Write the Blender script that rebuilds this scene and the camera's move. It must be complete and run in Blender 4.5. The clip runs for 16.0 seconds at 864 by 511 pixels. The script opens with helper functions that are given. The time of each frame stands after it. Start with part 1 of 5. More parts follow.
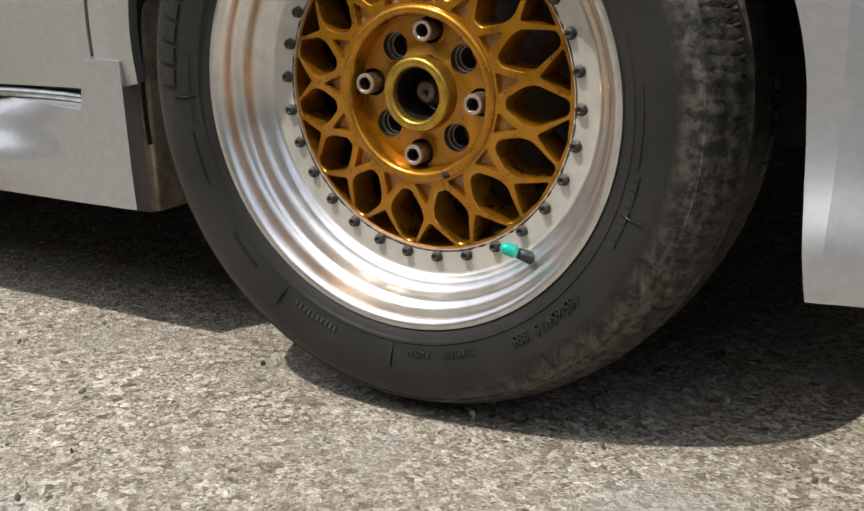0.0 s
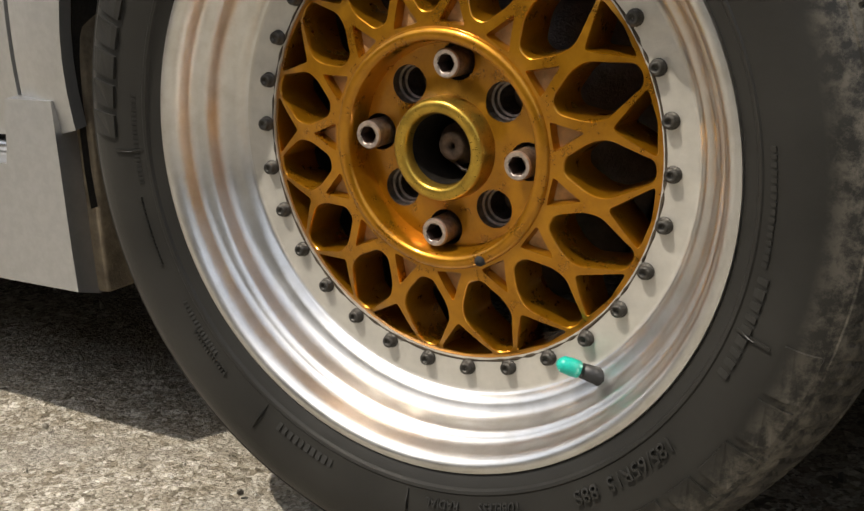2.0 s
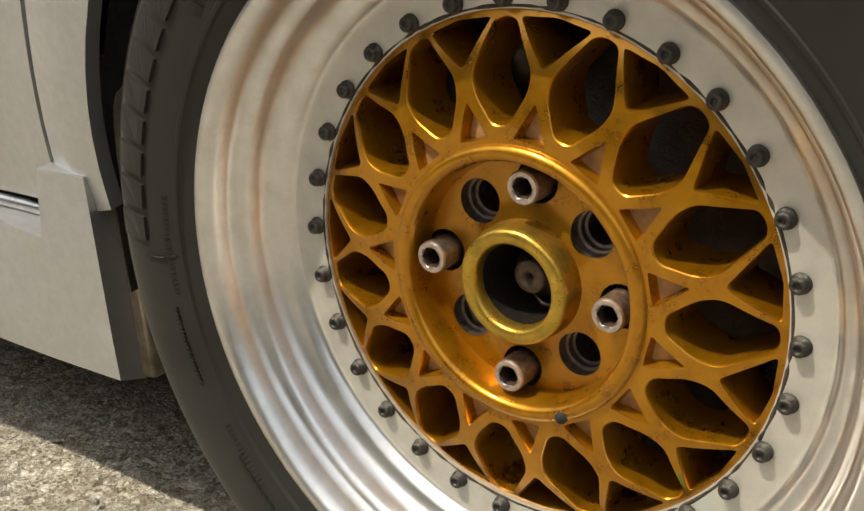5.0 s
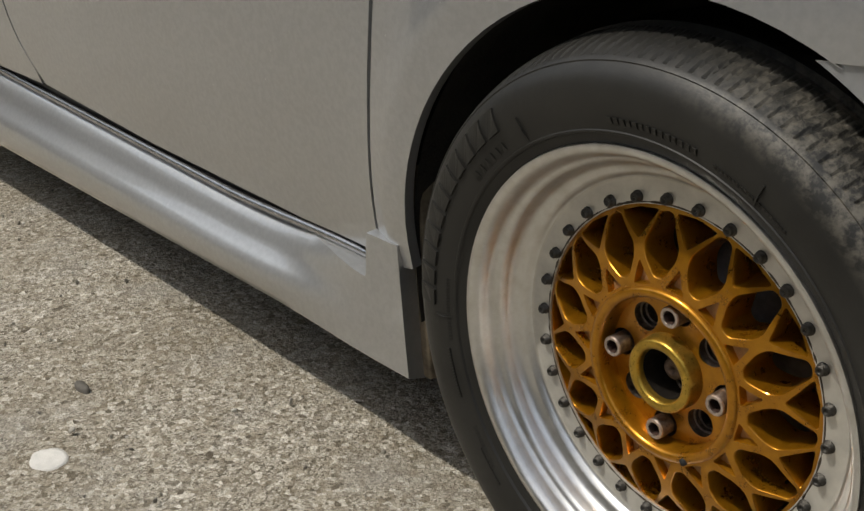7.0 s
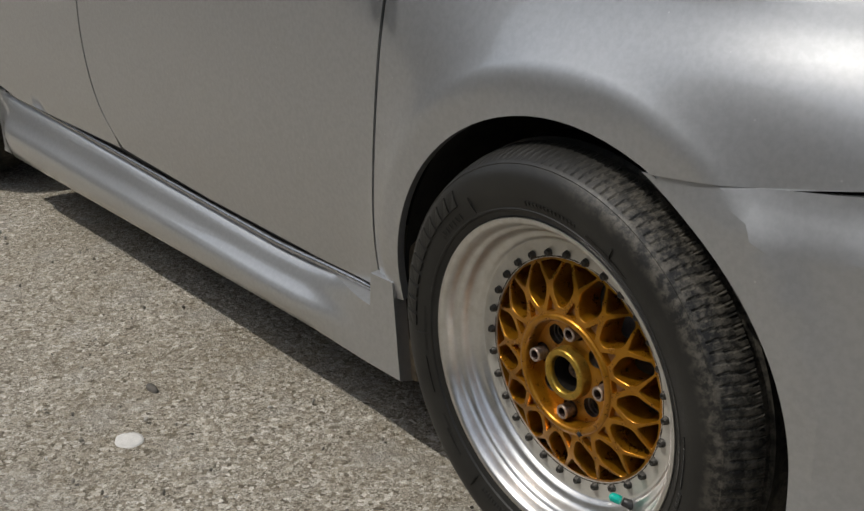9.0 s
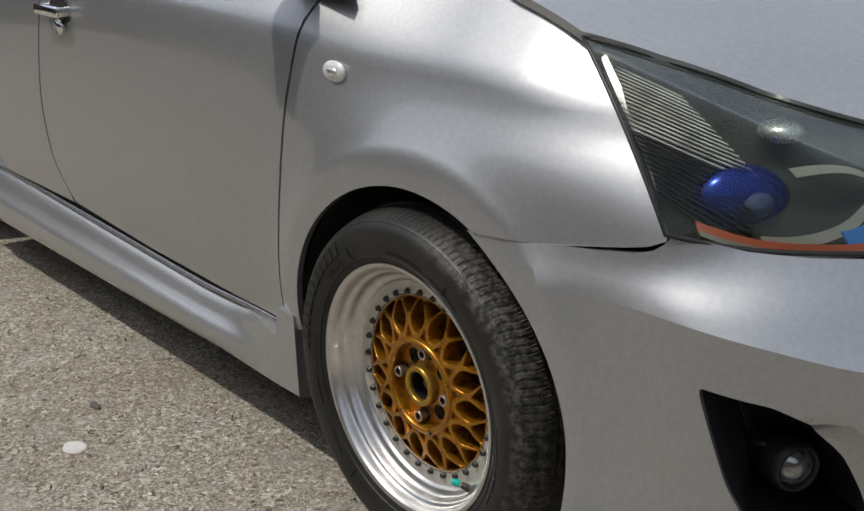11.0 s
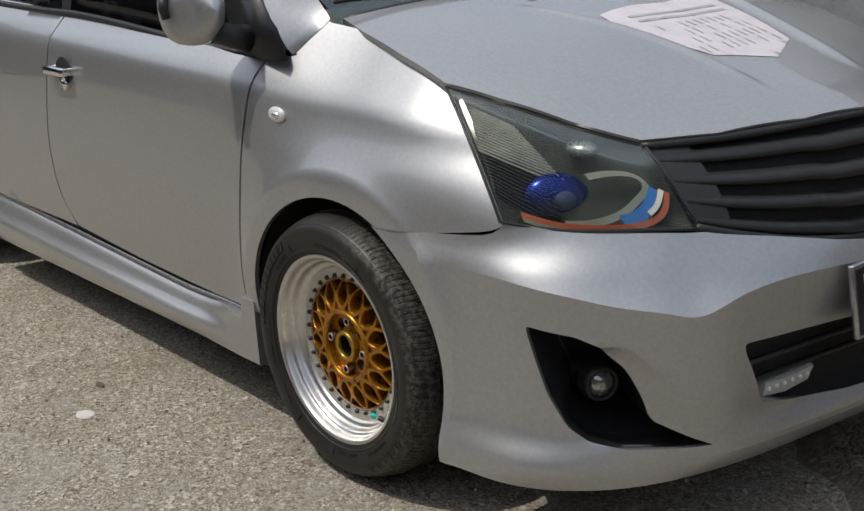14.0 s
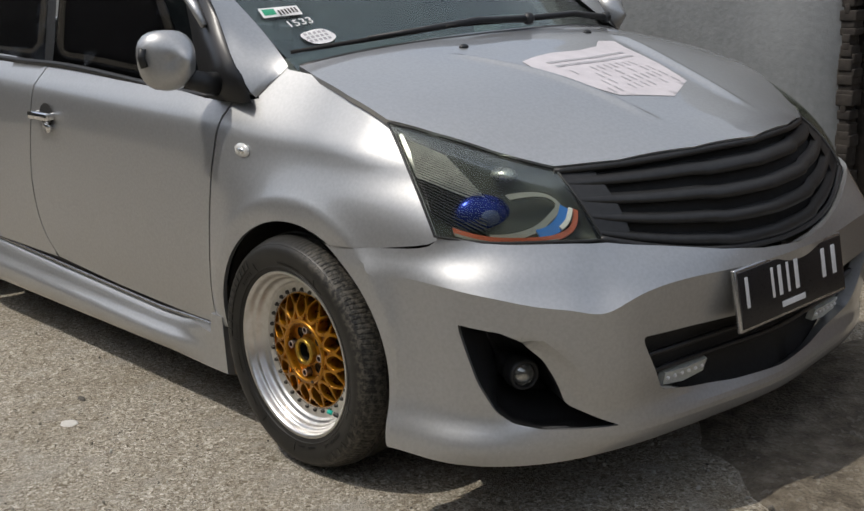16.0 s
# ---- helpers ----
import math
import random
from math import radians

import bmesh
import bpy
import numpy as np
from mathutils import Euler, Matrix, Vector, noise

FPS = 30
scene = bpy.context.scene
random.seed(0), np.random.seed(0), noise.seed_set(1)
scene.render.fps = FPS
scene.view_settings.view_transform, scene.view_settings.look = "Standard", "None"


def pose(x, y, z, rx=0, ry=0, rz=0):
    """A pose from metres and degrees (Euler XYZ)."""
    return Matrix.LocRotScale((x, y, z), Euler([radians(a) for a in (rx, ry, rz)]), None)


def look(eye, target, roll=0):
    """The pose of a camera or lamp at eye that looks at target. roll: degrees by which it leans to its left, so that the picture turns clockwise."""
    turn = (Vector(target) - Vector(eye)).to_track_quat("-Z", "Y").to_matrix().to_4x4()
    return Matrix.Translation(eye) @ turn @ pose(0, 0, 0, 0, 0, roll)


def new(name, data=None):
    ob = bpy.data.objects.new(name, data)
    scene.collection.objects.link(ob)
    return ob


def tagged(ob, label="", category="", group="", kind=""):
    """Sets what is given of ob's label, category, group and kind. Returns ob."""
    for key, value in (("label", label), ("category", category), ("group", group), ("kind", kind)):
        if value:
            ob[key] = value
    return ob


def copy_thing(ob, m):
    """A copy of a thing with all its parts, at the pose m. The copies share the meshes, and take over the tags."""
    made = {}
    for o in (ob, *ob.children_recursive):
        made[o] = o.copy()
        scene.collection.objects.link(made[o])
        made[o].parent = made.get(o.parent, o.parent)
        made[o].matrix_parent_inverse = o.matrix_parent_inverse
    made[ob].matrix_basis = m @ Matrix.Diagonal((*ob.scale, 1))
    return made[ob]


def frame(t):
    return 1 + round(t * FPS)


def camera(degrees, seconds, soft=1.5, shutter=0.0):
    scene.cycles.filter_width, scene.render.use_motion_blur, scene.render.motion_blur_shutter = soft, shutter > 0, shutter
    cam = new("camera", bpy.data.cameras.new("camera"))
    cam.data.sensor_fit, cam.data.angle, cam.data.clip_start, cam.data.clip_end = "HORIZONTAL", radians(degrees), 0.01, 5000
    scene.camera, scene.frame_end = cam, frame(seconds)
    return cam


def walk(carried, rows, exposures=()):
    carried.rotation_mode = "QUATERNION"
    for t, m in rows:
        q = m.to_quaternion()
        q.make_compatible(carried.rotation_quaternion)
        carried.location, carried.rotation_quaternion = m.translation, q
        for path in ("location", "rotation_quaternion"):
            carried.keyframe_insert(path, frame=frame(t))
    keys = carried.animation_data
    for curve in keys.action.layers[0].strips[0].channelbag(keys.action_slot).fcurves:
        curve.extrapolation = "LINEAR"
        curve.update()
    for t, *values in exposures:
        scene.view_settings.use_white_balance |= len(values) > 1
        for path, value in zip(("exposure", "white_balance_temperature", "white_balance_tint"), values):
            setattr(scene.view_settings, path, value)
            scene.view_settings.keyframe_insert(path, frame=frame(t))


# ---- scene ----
cam = camera(40.8, 16.0)
PATH = [
    (0, (0.548, -0.857, 0.453), (-0.437, 0.792, -0.105), -1.4),
    (0.5, (0.525, -0.78, 0.457), (-0.5, 0.843, -0.103), -1.6),
    (1, (0.5, -0.728, 0.47), (-0.522, 0.9, -0.081), -1.1),
    (1.5, (0.446, -0.663, 0.455), (-0.577, 0.969, -0.082), -1.5),
    (2, (0.391, -0.604, 0.441), (-0.623, 1.032, -0.102), -2.0),
    (2.5, (0.334, -0.541, 0.413), (-0.635, 1.123, -0.127), -1.7),
    (3, (0.298, -0.482, 0.405), (-0.67, 1.176, -0.154), -2.2),
    (3.5, (0.266, -0.435, 0.402), (-0.71, 1.224, -0.142), -2.0),
    (4, (0.258, -0.42, 0.416), (-0.733, 1.224, -0.144), -1.3),
    (4.5, (0.28, -0.429, 0.466), (-0.755, 1.171, -0.142), -1.4),
    (5, (0.324, -0.458, 0.538), (-0.813, 1.036, -0.15), -3.3),
    (5.2, (0.349, -0.476, 0.565), (-0.849, 0.961, -0.143), -3.6),
    (7.3, (0.619, -0.692, 0.83), (-0.843, 0.413, 0.028), -3.2),
    (7.5, (0.655, -0.723, 0.852), (-0.818, 0.36, 0.04), -3.2),
    (8, (0.754, -0.774, 0.894), (-0.776, 0.256, 0.121), -2.7),
    (8.5, (0.869, -0.831, 0.95), (-0.647, 0.247, 0.215), -2.1),
    (9, (0.953, -0.871, 0.973), (-0.542, 0.246, 0.254), -2.7),
    (9.2, (0.989, -0.891, 0.991), (-0.478, 0.261, 0.269), -2.6),
    (11.3, (1.398, -1.05, 1.115), (-0.066, 0.161, 0.492), -0.8),
    (11.5, (1.432, -1.067, 1.129), (-0.023, 0.16, 0.514), -1.0),
    (12, (1.528, -1.131, 1.15), (0.077, 0.113, 0.56), -1.3),
    (12.5, (1.636, -1.2, 1.166), (0.194, 0.031, 0.531), -2.4),
    (13, (1.722, -1.237, 1.182), (0.278, 0.0, 0.562), -2.2),
    (13.5, (1.834, -1.278, 1.196), (0.374, -0.035, 0.628), -2.9),
    (14, (1.938, -1.334, 1.211), (0.473, -0.101, 0.634), -2.4),
    (14.5, (2.04, -1.382, 1.221), (0.582, -0.134, 0.656), -3.0),
    (15, (2.089, -1.42, 1.24), (0.618, -0.171, 0.713), -2.8),
    (15.5, (2.161, -1.488, 1.24), (0.699, -0.209, 0.762), -2.9),
    (16, (2.244, -1.55, 1.236), (0.808, -0.25, 0.736), -2.6),
]
walk(cam, [(t, look(eye, target, roll)) for t, eye, target, roll in PATH], [(0.0, 0.70, 6650, 10), (1.5, 0.70, 7000, 10), (3.0, 0.70, 7350, 8), (4.0, 0.84, 7600, 7), (5.2, 0.86, 7400, 6), (7.3, 0.02, 6750, 8), (9.2, -0.14, 6550, 9), (12.0, -0.10, 6500, 10), (16.0, -0.06, 6700, 10)])

# ---- world and light ----
world = bpy.data.worlds.new("world")
scene.world = world
world.use_nodes = True
SUN_WAY = Vector((0.25, 0.46, -1.0)).normalized()
sky = world.node_tree.nodes.new("ShaderNodeTexSky")
sky.sky_type = 'NISHITA'
sky.sun_disc = False
sky.sun_elevation = math.asin(-SUN_WAY.z)
sky.sun_rotation = math.atan2(-SUN_WAY.x, -SUN_WAY.y)
sky.air_density, sky.dust_density, sky.ozone_density = 1.0, 2.5, 1.5
# a bright broken veil of high cloud over the whole sky
veil = world.node_tree.nodes.new("ShaderNodeTexNoise")
veil.inputs["Scale"].default_value, veil.inputs["Detail"].default_value = 2.2, 5.0
veil_share = world.node_tree.nodes.new("ShaderNodeMapRange")
for slot, value in ((1, 0.35), (2, 0.65), (3, 0.25), (4, 0.60)):
    veil_share.inputs[slot].default_value = value
veiled = world.node_tree.nodes.new("ShaderNodeMix")
veiled.data_type = 'RGBA'
veiled.inputs[7].default_value = (5.5, 5.8, 6.2, 1)
world.node_tree.links.new(veil.outputs[0], veil_share.inputs[0])
world.node_tree.links.new(veil_share.outputs[0], veiled.inputs[0])
world.node_tree.links.new(sky.outputs[0], veiled.inputs[6])
world.node_tree.links.new(veiled.outputs[2], world.node_tree.nodes["Background"].inputs[0])
world.node_tree.nodes["Background"].inputs[1].default_value = 0.15
sun_data = bpy.data.lights.new("sun", 'SUN')
sun_data.energy, sun_data.angle, sun_data.color = 2.5, radians(0.6), (1.0, 0.965, 0.915)
sun = new("sun", sun_data)
sun.matrix_world = look((0, 0, 8), Vector((0, 0, 8)) + SUN_WAY)

YC = 0.85          # the car's middle plane
HUB = Vector((0.0, 0.0, 0.30))   # front wheel's middle, at the tyre's outer face


# ---- materials ----
def material(name):
    m = bpy.data.materials.new(name)
    m.use_nodes = True
    return m, m.node_tree, m.node_tree.nodes["Principled BSDF"]


def node(nt, kind, **values):
    n = nt.nodes.new(kind)
    for k, v in values.items():
        n.inputs[k.replace("_", " ")].default_value = v
    return n


def noise_tex(nt, scale, detail=6.0, rough=0.6, vec=None):
    n = node(nt, "ShaderNodeTexNoise", Scale=scale, Detail=detail, Roughness=rough)
    if vec:
        nt.links.new(vec, n.inputs["Vector"])
    return n.outputs[0]


def ramp(nt, fac, stops):
    n = nt.nodes.new("ShaderNodeValToRGB")
    el = n.color_ramp.elements
    while len(el) < len(stops):
        el.new(0.5)
    for e, (p, c) in zip(el, stops):
        e.position = p
        e.color = (*c, 1) if len(c) == 3 else c
    nt.links.new(fac, n.inputs[0])
    return n.outputs[0]


def mix(nt, fac, a, b, mode='MIX'):
    n = nt.nodes.new("ShaderNodeMix")
    n.data_type, n.blend_type = 'RGBA', mode
    for i, v in ((0, fac), (6, a), (7, b)):
        if isinstance(v, (int, float)):
            n.inputs[i].default_value = v
        elif isinstance(v, tuple):
            n.inputs[i].default_value = (*v, 1)
        else:
            nt.links.new(v, n.inputs[i])
    return n.outputs[2]


def bump(nt, bsdf, height, strength, distance):
    n = node(nt, "ShaderNodeBump", Strength=strength, Distance=distance)
    nt.links.new(height, n.inputs["Height"])
    nt.links.new(n.outputs[0], bsdf.inputs["Normal"])
    return n


def coords(nt):
    return nt.nodes.new("ShaderNodeTexCoord").outputs["Object"]


def plain(name, color, rough=0.5, metal=0.0, var=0.25, scale=30.0, bumps=0.0, coat=0.0):
    """A surface with a little grain in colour, gloss and relief."""
    m, nt, b = material(name)
    c = coords(nt)
    n1, n2 = noise_tex(nt, scale, vec=c), noise_tex(nt, scale * 7, vec=c)
    dark = tuple(x * (1 - var) for x in color)
    lite = tuple(min(1, x * (1 + var)) for x in color)
    col = ramp(nt, n1, [(0.3, dark), (0.7, lite)])
    nt.links.new(col, b.inputs["Base Color"])
    r = ramp(nt, n2, [(0.2, (rough * 0.8,) * 3), (0.8, (min(1, rough * 1.2),) * 3)])
    nt.links.new(r, b.inputs["Roughness"])
    b.inputs["Metallic"].default_value = metal
    b.inputs["Coat Weight"].default_value = coat
    b.inputs["Coat Roughness"].default_value = 0.06
    if bumps:
        bump(nt, b, n2, bumps, 0.002)
    return m


def paint_material():
    """Silver metallic lacquer with dust and tiny chips."""
    m, nt, b = material("silver_paint")
    c = coords(nt)
    flake = noise_tex(nt, 120, 2, vec=c)
    haze = noise_tex(nt, 2.2, 5, vec=c)
    dust = noise_tex(nt, 14, 8, 0.7, vec=c)
    base = mix(nt, ramp(nt, flake, [(0.35, (0, 0, 0)), (0.65, (1, 1, 1))]), (0.43, 0.435, 0.435), (0.47, 0.475, 0.475))
    base = mix(nt, ramp(nt, dust, [(0.45, (0, 0, 0)), (0.9, (0.10, 0.10, 0.10))]), base, (0.40, 0.36, 0.30))
    chips = nt.nodes.new("ShaderNodeTexVoronoi")
    chips.inputs["Scale"].default_value = 26
    chips.inputs["Randomness"].default_value = 1.0
    nt.links.new(c, chips.inputs["Vector"])
    base = mix(nt, ramp(nt, chips.outputs["Distance"], [(0.025, (0.4, 0.4, 0.4)), (0.04, (0, 0, 0))]), base, (0.75, 0.74, 0.72))
    nt.links.new(base, b.inputs["Base Color"])
    b.inputs["Metallic"].default_value = 0.80
    nt.links.new(ramp(nt, haze, [(0.3, (0.42,) * 3), (0.7, (0.47,) * 3)]), b.inputs["Roughness"])
    b.inputs["Coat Weight"].default_value = 1.0
    b.inputs["Coat Roughness"].default_value = 0.03
    # slight waves of hand-worked panels
    bump(nt, b, noise_tex(nt, 3.5, 3, vec=c), 0.05, 0.02)
    return m


def ground_material():
    """Worn concrete with pale and dark stones showing, sandy stains and broad darker areas."""
    m, nt, b = material("worn_concrete")
    c = coords(nt)
    v1 = nt.nodes.new("ShaderNodeTexVoronoi")
    v1.inputs["Scale"].default_value = 130
    nt.links.new(c, v1.inputs["Vector"])
    v2 = nt.nodes.new("ShaderNodeTexVoronoi")
    v2.inputs["Scale"].default_value = 320
    nt.links.new(c, v2.inputs["Vector"])
    sep = nt.nodes.new("ShaderNodeSeparateColor")
    nt.links.new(v1.outputs["Color"], sep.inputs[0])
    sep2 = nt.nodes.new("ShaderNodeSeparateColor")
    nt.links.new(v2.outputs["Color"], sep2.inputs[0])
    stone = ramp(nt, sep.outputs[0], [(0.0, (0.085, 0.068, 0.045)), (0.3, (0.29, 0.25, 0.185)), (0.65, (0.54, 0.49, 0.40)), (1.0, (0.86, 0.82, 0.74))])
    grit = ramp(nt, sep2.outputs[1], [(0.0, (0.10, 0.083, 0.058)), (0.5, (0.38, 0.34, 0.27)), (1.0, (0.72, 0.68, 0.59))])
    col = mix(nt, ramp(nt, noise_tex(nt, 60, 3, vec=c), [(0.42, (0, 0, 0)), (0.58, (1, 1, 1))]), stone, grit)
    stain = ramp(nt, noise_tex(nt, 2.6, 8, 0.65, vec=c), [(0.42, (0, 0, 0)), (0.66, (0.75, 0.75, 0.75))])
    col = mix(nt, mix(nt, 1.0, stain, (0.55, 0.55, 0.55), 'MULTIPLY'), col, (0.23, 0.19, 0.125))
    pale = ramp(nt, noise_tex(nt, 5.5, 6, 0.6, vec=c), [(0.52, (0, 0, 0)), (0.75, (0.6, 0.6, 0.6))])
    col = mix(nt, pale, col, (0.47, 0.455, 0.42))
    crack = nt.nodes.new("ShaderNodeTexVoronoi")
    crack.feature = 'DISTANCE_TO_EDGE'
    crack.inputs["Scale"].default_value = 150
    nt.links.new(c, crack.inputs["Vector"])
    gap = ramp(nt, crack.outputs["Distance"], [(0.0, (1, 1, 1)), (0.12, (0, 0, 0))])
    col = mix(nt, mix(nt, 1.0, gap, (0.38, 0.38, 0.38), 'MULTIPLY'), col, (0.16, 0.135, 0.10))
    patchy = ramp(nt, noise_tex(nt, 0.9, 8, 0.7, vec=c), [(0.35, (0.80, 0.78, 0.74)), (0.65, (0.98, 0.98, 0.98))])
    col = mix(nt, 1.0, col, patchy, 'MULTIPLY')
    nt.links.new(col, b.inputs["Base Color"])
    b.inputs["Roughness"].default_value = 0.9
    h = mix(nt, 0.5, noise_tex(nt, 90, 6, 0.7, vec=c), crack.outputs["Distance"], 'ADD')
    bump(nt, b, h, 0.9, 0.009)
    return m


def soil_material():
    m, nt, b = material("dark_soil")
    c = coords(nt)
    v = nt.nodes.new("ShaderNodeTexVoronoi")
    v.inputs["Scale"].default_value = 95
    nt.links.new(c, v.inputs["Vector"])
    n = noise_tex(nt, 12, 8, 0.7, vec=c)
    col = ramp(nt, n, [(0.3, (0.06, 0.047, 0.032)), (0.5, (0.15, 0.125, 0.09)), (0.75, (0.31, 0.275, 0.215))])
    s = nt.nodes.new("ShaderNodeSeparateColor")
    nt.links.new(v.outputs["Color"], s.inputs[0])
    col = mix(nt, ramp(nt, s.outputs[0], [(0.90, (0, 0, 0)), (0.98, (0.6, 0.6, 0.6))]), col, (0.26, 0.235, 0.19))
    nt.links.new(col, b.inputs["Base Color"])
    b.inputs["Roughness"].default_value = 0.85
    bump(nt, b, mix(nt, 0.5, n, v.outputs["Distance"], 'ADD'), 1.0, 0.012)
    return m


def plaster_material(name, lite, dark, scale=1.4):
    m, nt, b = material(name)
    c = coords(nt)
    n1, n2 = noise_tex(nt, scale, 9, 0.62, vec=c), noise_tex(nt, 45, 5, vec=c)
    col = mix(nt, 0.35, ramp(nt, n1, [(0.35, dark), (0.65, lite)]), ramp(nt, n2, [(0.3, dark), (0.7, lite)]))
    nt.links.new(col, b.inputs["Base Color"])
    b.inputs["Roughness"].default_value = 0.92
    bump(nt, b, mix(nt, 0.4, n2, n1), 0.5, 0.006)
    return m


def rubber_material():
    """Tyre rubber, with pale dried mud on the shoulder and tread."""
    m, nt, b = material("tyre_rubber")
    c = coords(nt)
    n = noise_tex(nt, 75, 8, 0.75, vec=c)
    sep = nt.nodes.new("ShaderNodeSeparateXYZ")
    nt.links.new(c, sep.inputs[0])
    col = ramp(nt, noise_tex(nt, 9, 6, vec=c), [(0.3, (0.011, 0.0105, 0.009)), (0.7, (0.024, 0.023, 0.020))])
    # mud keeps to the outer shoulder: distance from the axle
    ln = nt.nodes.new("ShaderNodeVectorMath")
    ln.operation = 'LENGTH'
    flat = nt.nodes.new("ShaderNodeCombineXYZ")
    nt.links.new(sep.outputs["X"], flat.inputs["X"])
    nt.links.new(sep.outputs["Z"], flat.inputs["Z"])
    nt.links.new(flat.outputs[0], ln.inputs[0])
    rim = ramp(nt, ln.outputs["Value"], [(0.258, (0, 0, 0)), (0.276, (1, 1, 1)), (0.296, (0.8, 0.8, 0.8)), (0.304, (0.3, 0.3, 0.3))])
    patch = ramp(nt, n, [(0.44, (0, 0, 0)), (0.60, (1, 1, 1))])
    front = ramp(nt, sep.outputs["X"], [(0.02, (0.06, 0.06, 0.06)), (0.14, (1, 1, 1))])
    f = mix(nt, 1.0, mix(nt, 1.0, rim, patch, 'MULTIPLY'), front, 'MULTIPLY')
    col = mix(nt, mix(nt, 1.0, f, (0.6, 0.6, 0.6), 'MULTIPLY'), col, (0.19, 0.17, 0.135))
    nt.links.new(col, b.inputs["Base Color"])
    b.inputs["Roughness"].default_value = 0.46
    b.inputs["Specular IOR Level"].default_value = 0.35
    bump(nt, b, n, 0.25, 0.0015)
    return m


def polished_material():
    """Polished alloy with fine scratches and grime."""
    m, nt, b = material("polished_alloy")
    c = coords(nt)
    n = noise_tex(nt, 40, 8, 0.7, vec=c)
    col = ramp(nt, n, [(0.3, (0.56, 0.545, 0.51)), (0.6, (0.68, 0.675, 0.66))])
    nt.links.new(col, b.inputs["Base Color"])
    b.inputs["Metallic"].default_value = 1.0
    nt.links.new(ramp(nt, noise_tex(nt, 25, 6, vec=c), [(0.3, (0.30,) * 3), (0.7, (0.40,) * 3)]), b.inputs["Roughness"])
    bump(nt, b, noise_tex(nt, 220, 3, vec=c), 0.02, 0.001)
    return m


def gold_material():
    m, nt, b = material("gold_lacquer")
    c = coords(nt)
    n = noise_tex(nt, 55, 8, 0.7, vec=c)
    col = ramp(nt, n, [(0.25, (0.27, 0.105, 0.006)), (0.5, (0.42, 0.178, 0.008)), (0.8, (0.54, 0.25, 0.014))])
    col = mix(nt, ramp(nt, noise_tex(nt, 140, 4, vec=c), [(0.66, (0, 0, 0)), (0.78, (0.3, 0.3, 0.3))]), col, (0.20, 0.10, 0.02))
    nt.links.new(col, b.inputs["Base Color"])
    b.inputs["Metallic"].default_value = 0.75
    nt.links.new(ramp(nt, n, [(0.3, (0.24,) * 3), (0.7, (0.36,) * 3)]), b.inputs["Roughness"])
    b.inputs["Coat Weight"].default_value = 0.35
    b.inputs["Coat Roughness"].default_value = 0.12
    bump(nt, b, noise_tex(nt, 260, 3, vec=c), 0.04, 0.001)
    return m


def glass_material(name, color, gloss=1.0):
    """Clear sheet: tinted see-through with a mirror gloss that grows at grazing angles."""
    m, nt, b = material(name)
    clear, shine, both = (nt.nodes.new(k) for k in ("ShaderNodeBsdfTransparent", "ShaderNodeBsdfGlossy", "ShaderNodeMixShader"))
    clear.inputs["Color"].default_value = (*color, 1)
    shine.inputs["Roughness"].default_value = 0.02
    edge = node(nt, "ShaderNodeFresnel", IOR=1.45)
    amount = nt.nodes.new("ShaderNodeMath")
    amount.operation = 'MULTIPLY'
    amount.inputs[1].default_value = gloss
    nt.links.new(edge.outputs[0], amount.inputs[0])
    nt.links.new(amount.outputs[0], both.inputs[0])
    nt.links.new(clear.outputs[0], both.inputs[1])
    nt.links.new(shine.outputs[0], both.inputs[2])
    nt.links.new(both.outputs[0], nt.nodes["Material Output"].inputs["Surface"])
    return m


PAINT = paint_material()
RUBBER = rubber_material()
POLISH = polished_material()
GOLD = gold_material()
FACE_ALLOY = plain("dull_alloy_face", (0.56, 0.535, 0.48), 0.42, 0.55, 0.12, 45, 0.15)
PRIMER = plain("bare_pocket", (0.42, 0.235, 0.10), 0.42, 0.45, 0.3, 160, 0.2)
# Near-black, low gloss: shade of the deep bore put into the colour.
BORE = plain("shaded_bore", (0.010, 0.008, 0.006), 0.95, 0, 0.4, 150, 0.4)
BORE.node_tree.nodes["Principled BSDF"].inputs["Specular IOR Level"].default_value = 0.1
GRIME = plain("joint_grime", (0.05, 0.035, 0.02), 0.8, 0, 0.5, 150, 0.5)
STEEL_DARK = plain("dark_bolt_steel", (0.075, 0.07, 0.062), 0.42, 0.8, 0.4, 300, 0.3)
STEEL_RUST = plain("worn_nut_steel", (0.20, 0.165, 0.14), 0.35, 0.85, 0.5, 250, 0.3)
NUT_FACE = plain("bare_nut_face", (0.55, 0.46, 0.40), 0.35, 0.9, 0.3, 300, 0.2)
RUST = plain("rust_brown", (0.06, 0.03, 0.02), 0.7, 0.3, 0.5, 200, 0.5)
CAST = plain("cast_iron", (0.10, 0.095, 0.09), 0.45, 0.8, 0.3, 90, 0.3)
BLACK = plain("black_plastic", (0.018, 0.018, 0.018), 0.45, 0, 0.3, 60, 0.15)
MATTE = plain("matte_black", (0.013, 0.012, 0.011), 0.8, 0, 0.3, 60, 0.3)
SATIN = plain("satin_black", (0.016, 0.016, 0.017), 0.32, 0, 0.25, 40, 0.08)
LINER = plain("muddy_liner", (0.017, 0.014, 0.011), 0.9, 0, 0.6, 40, 0.8)
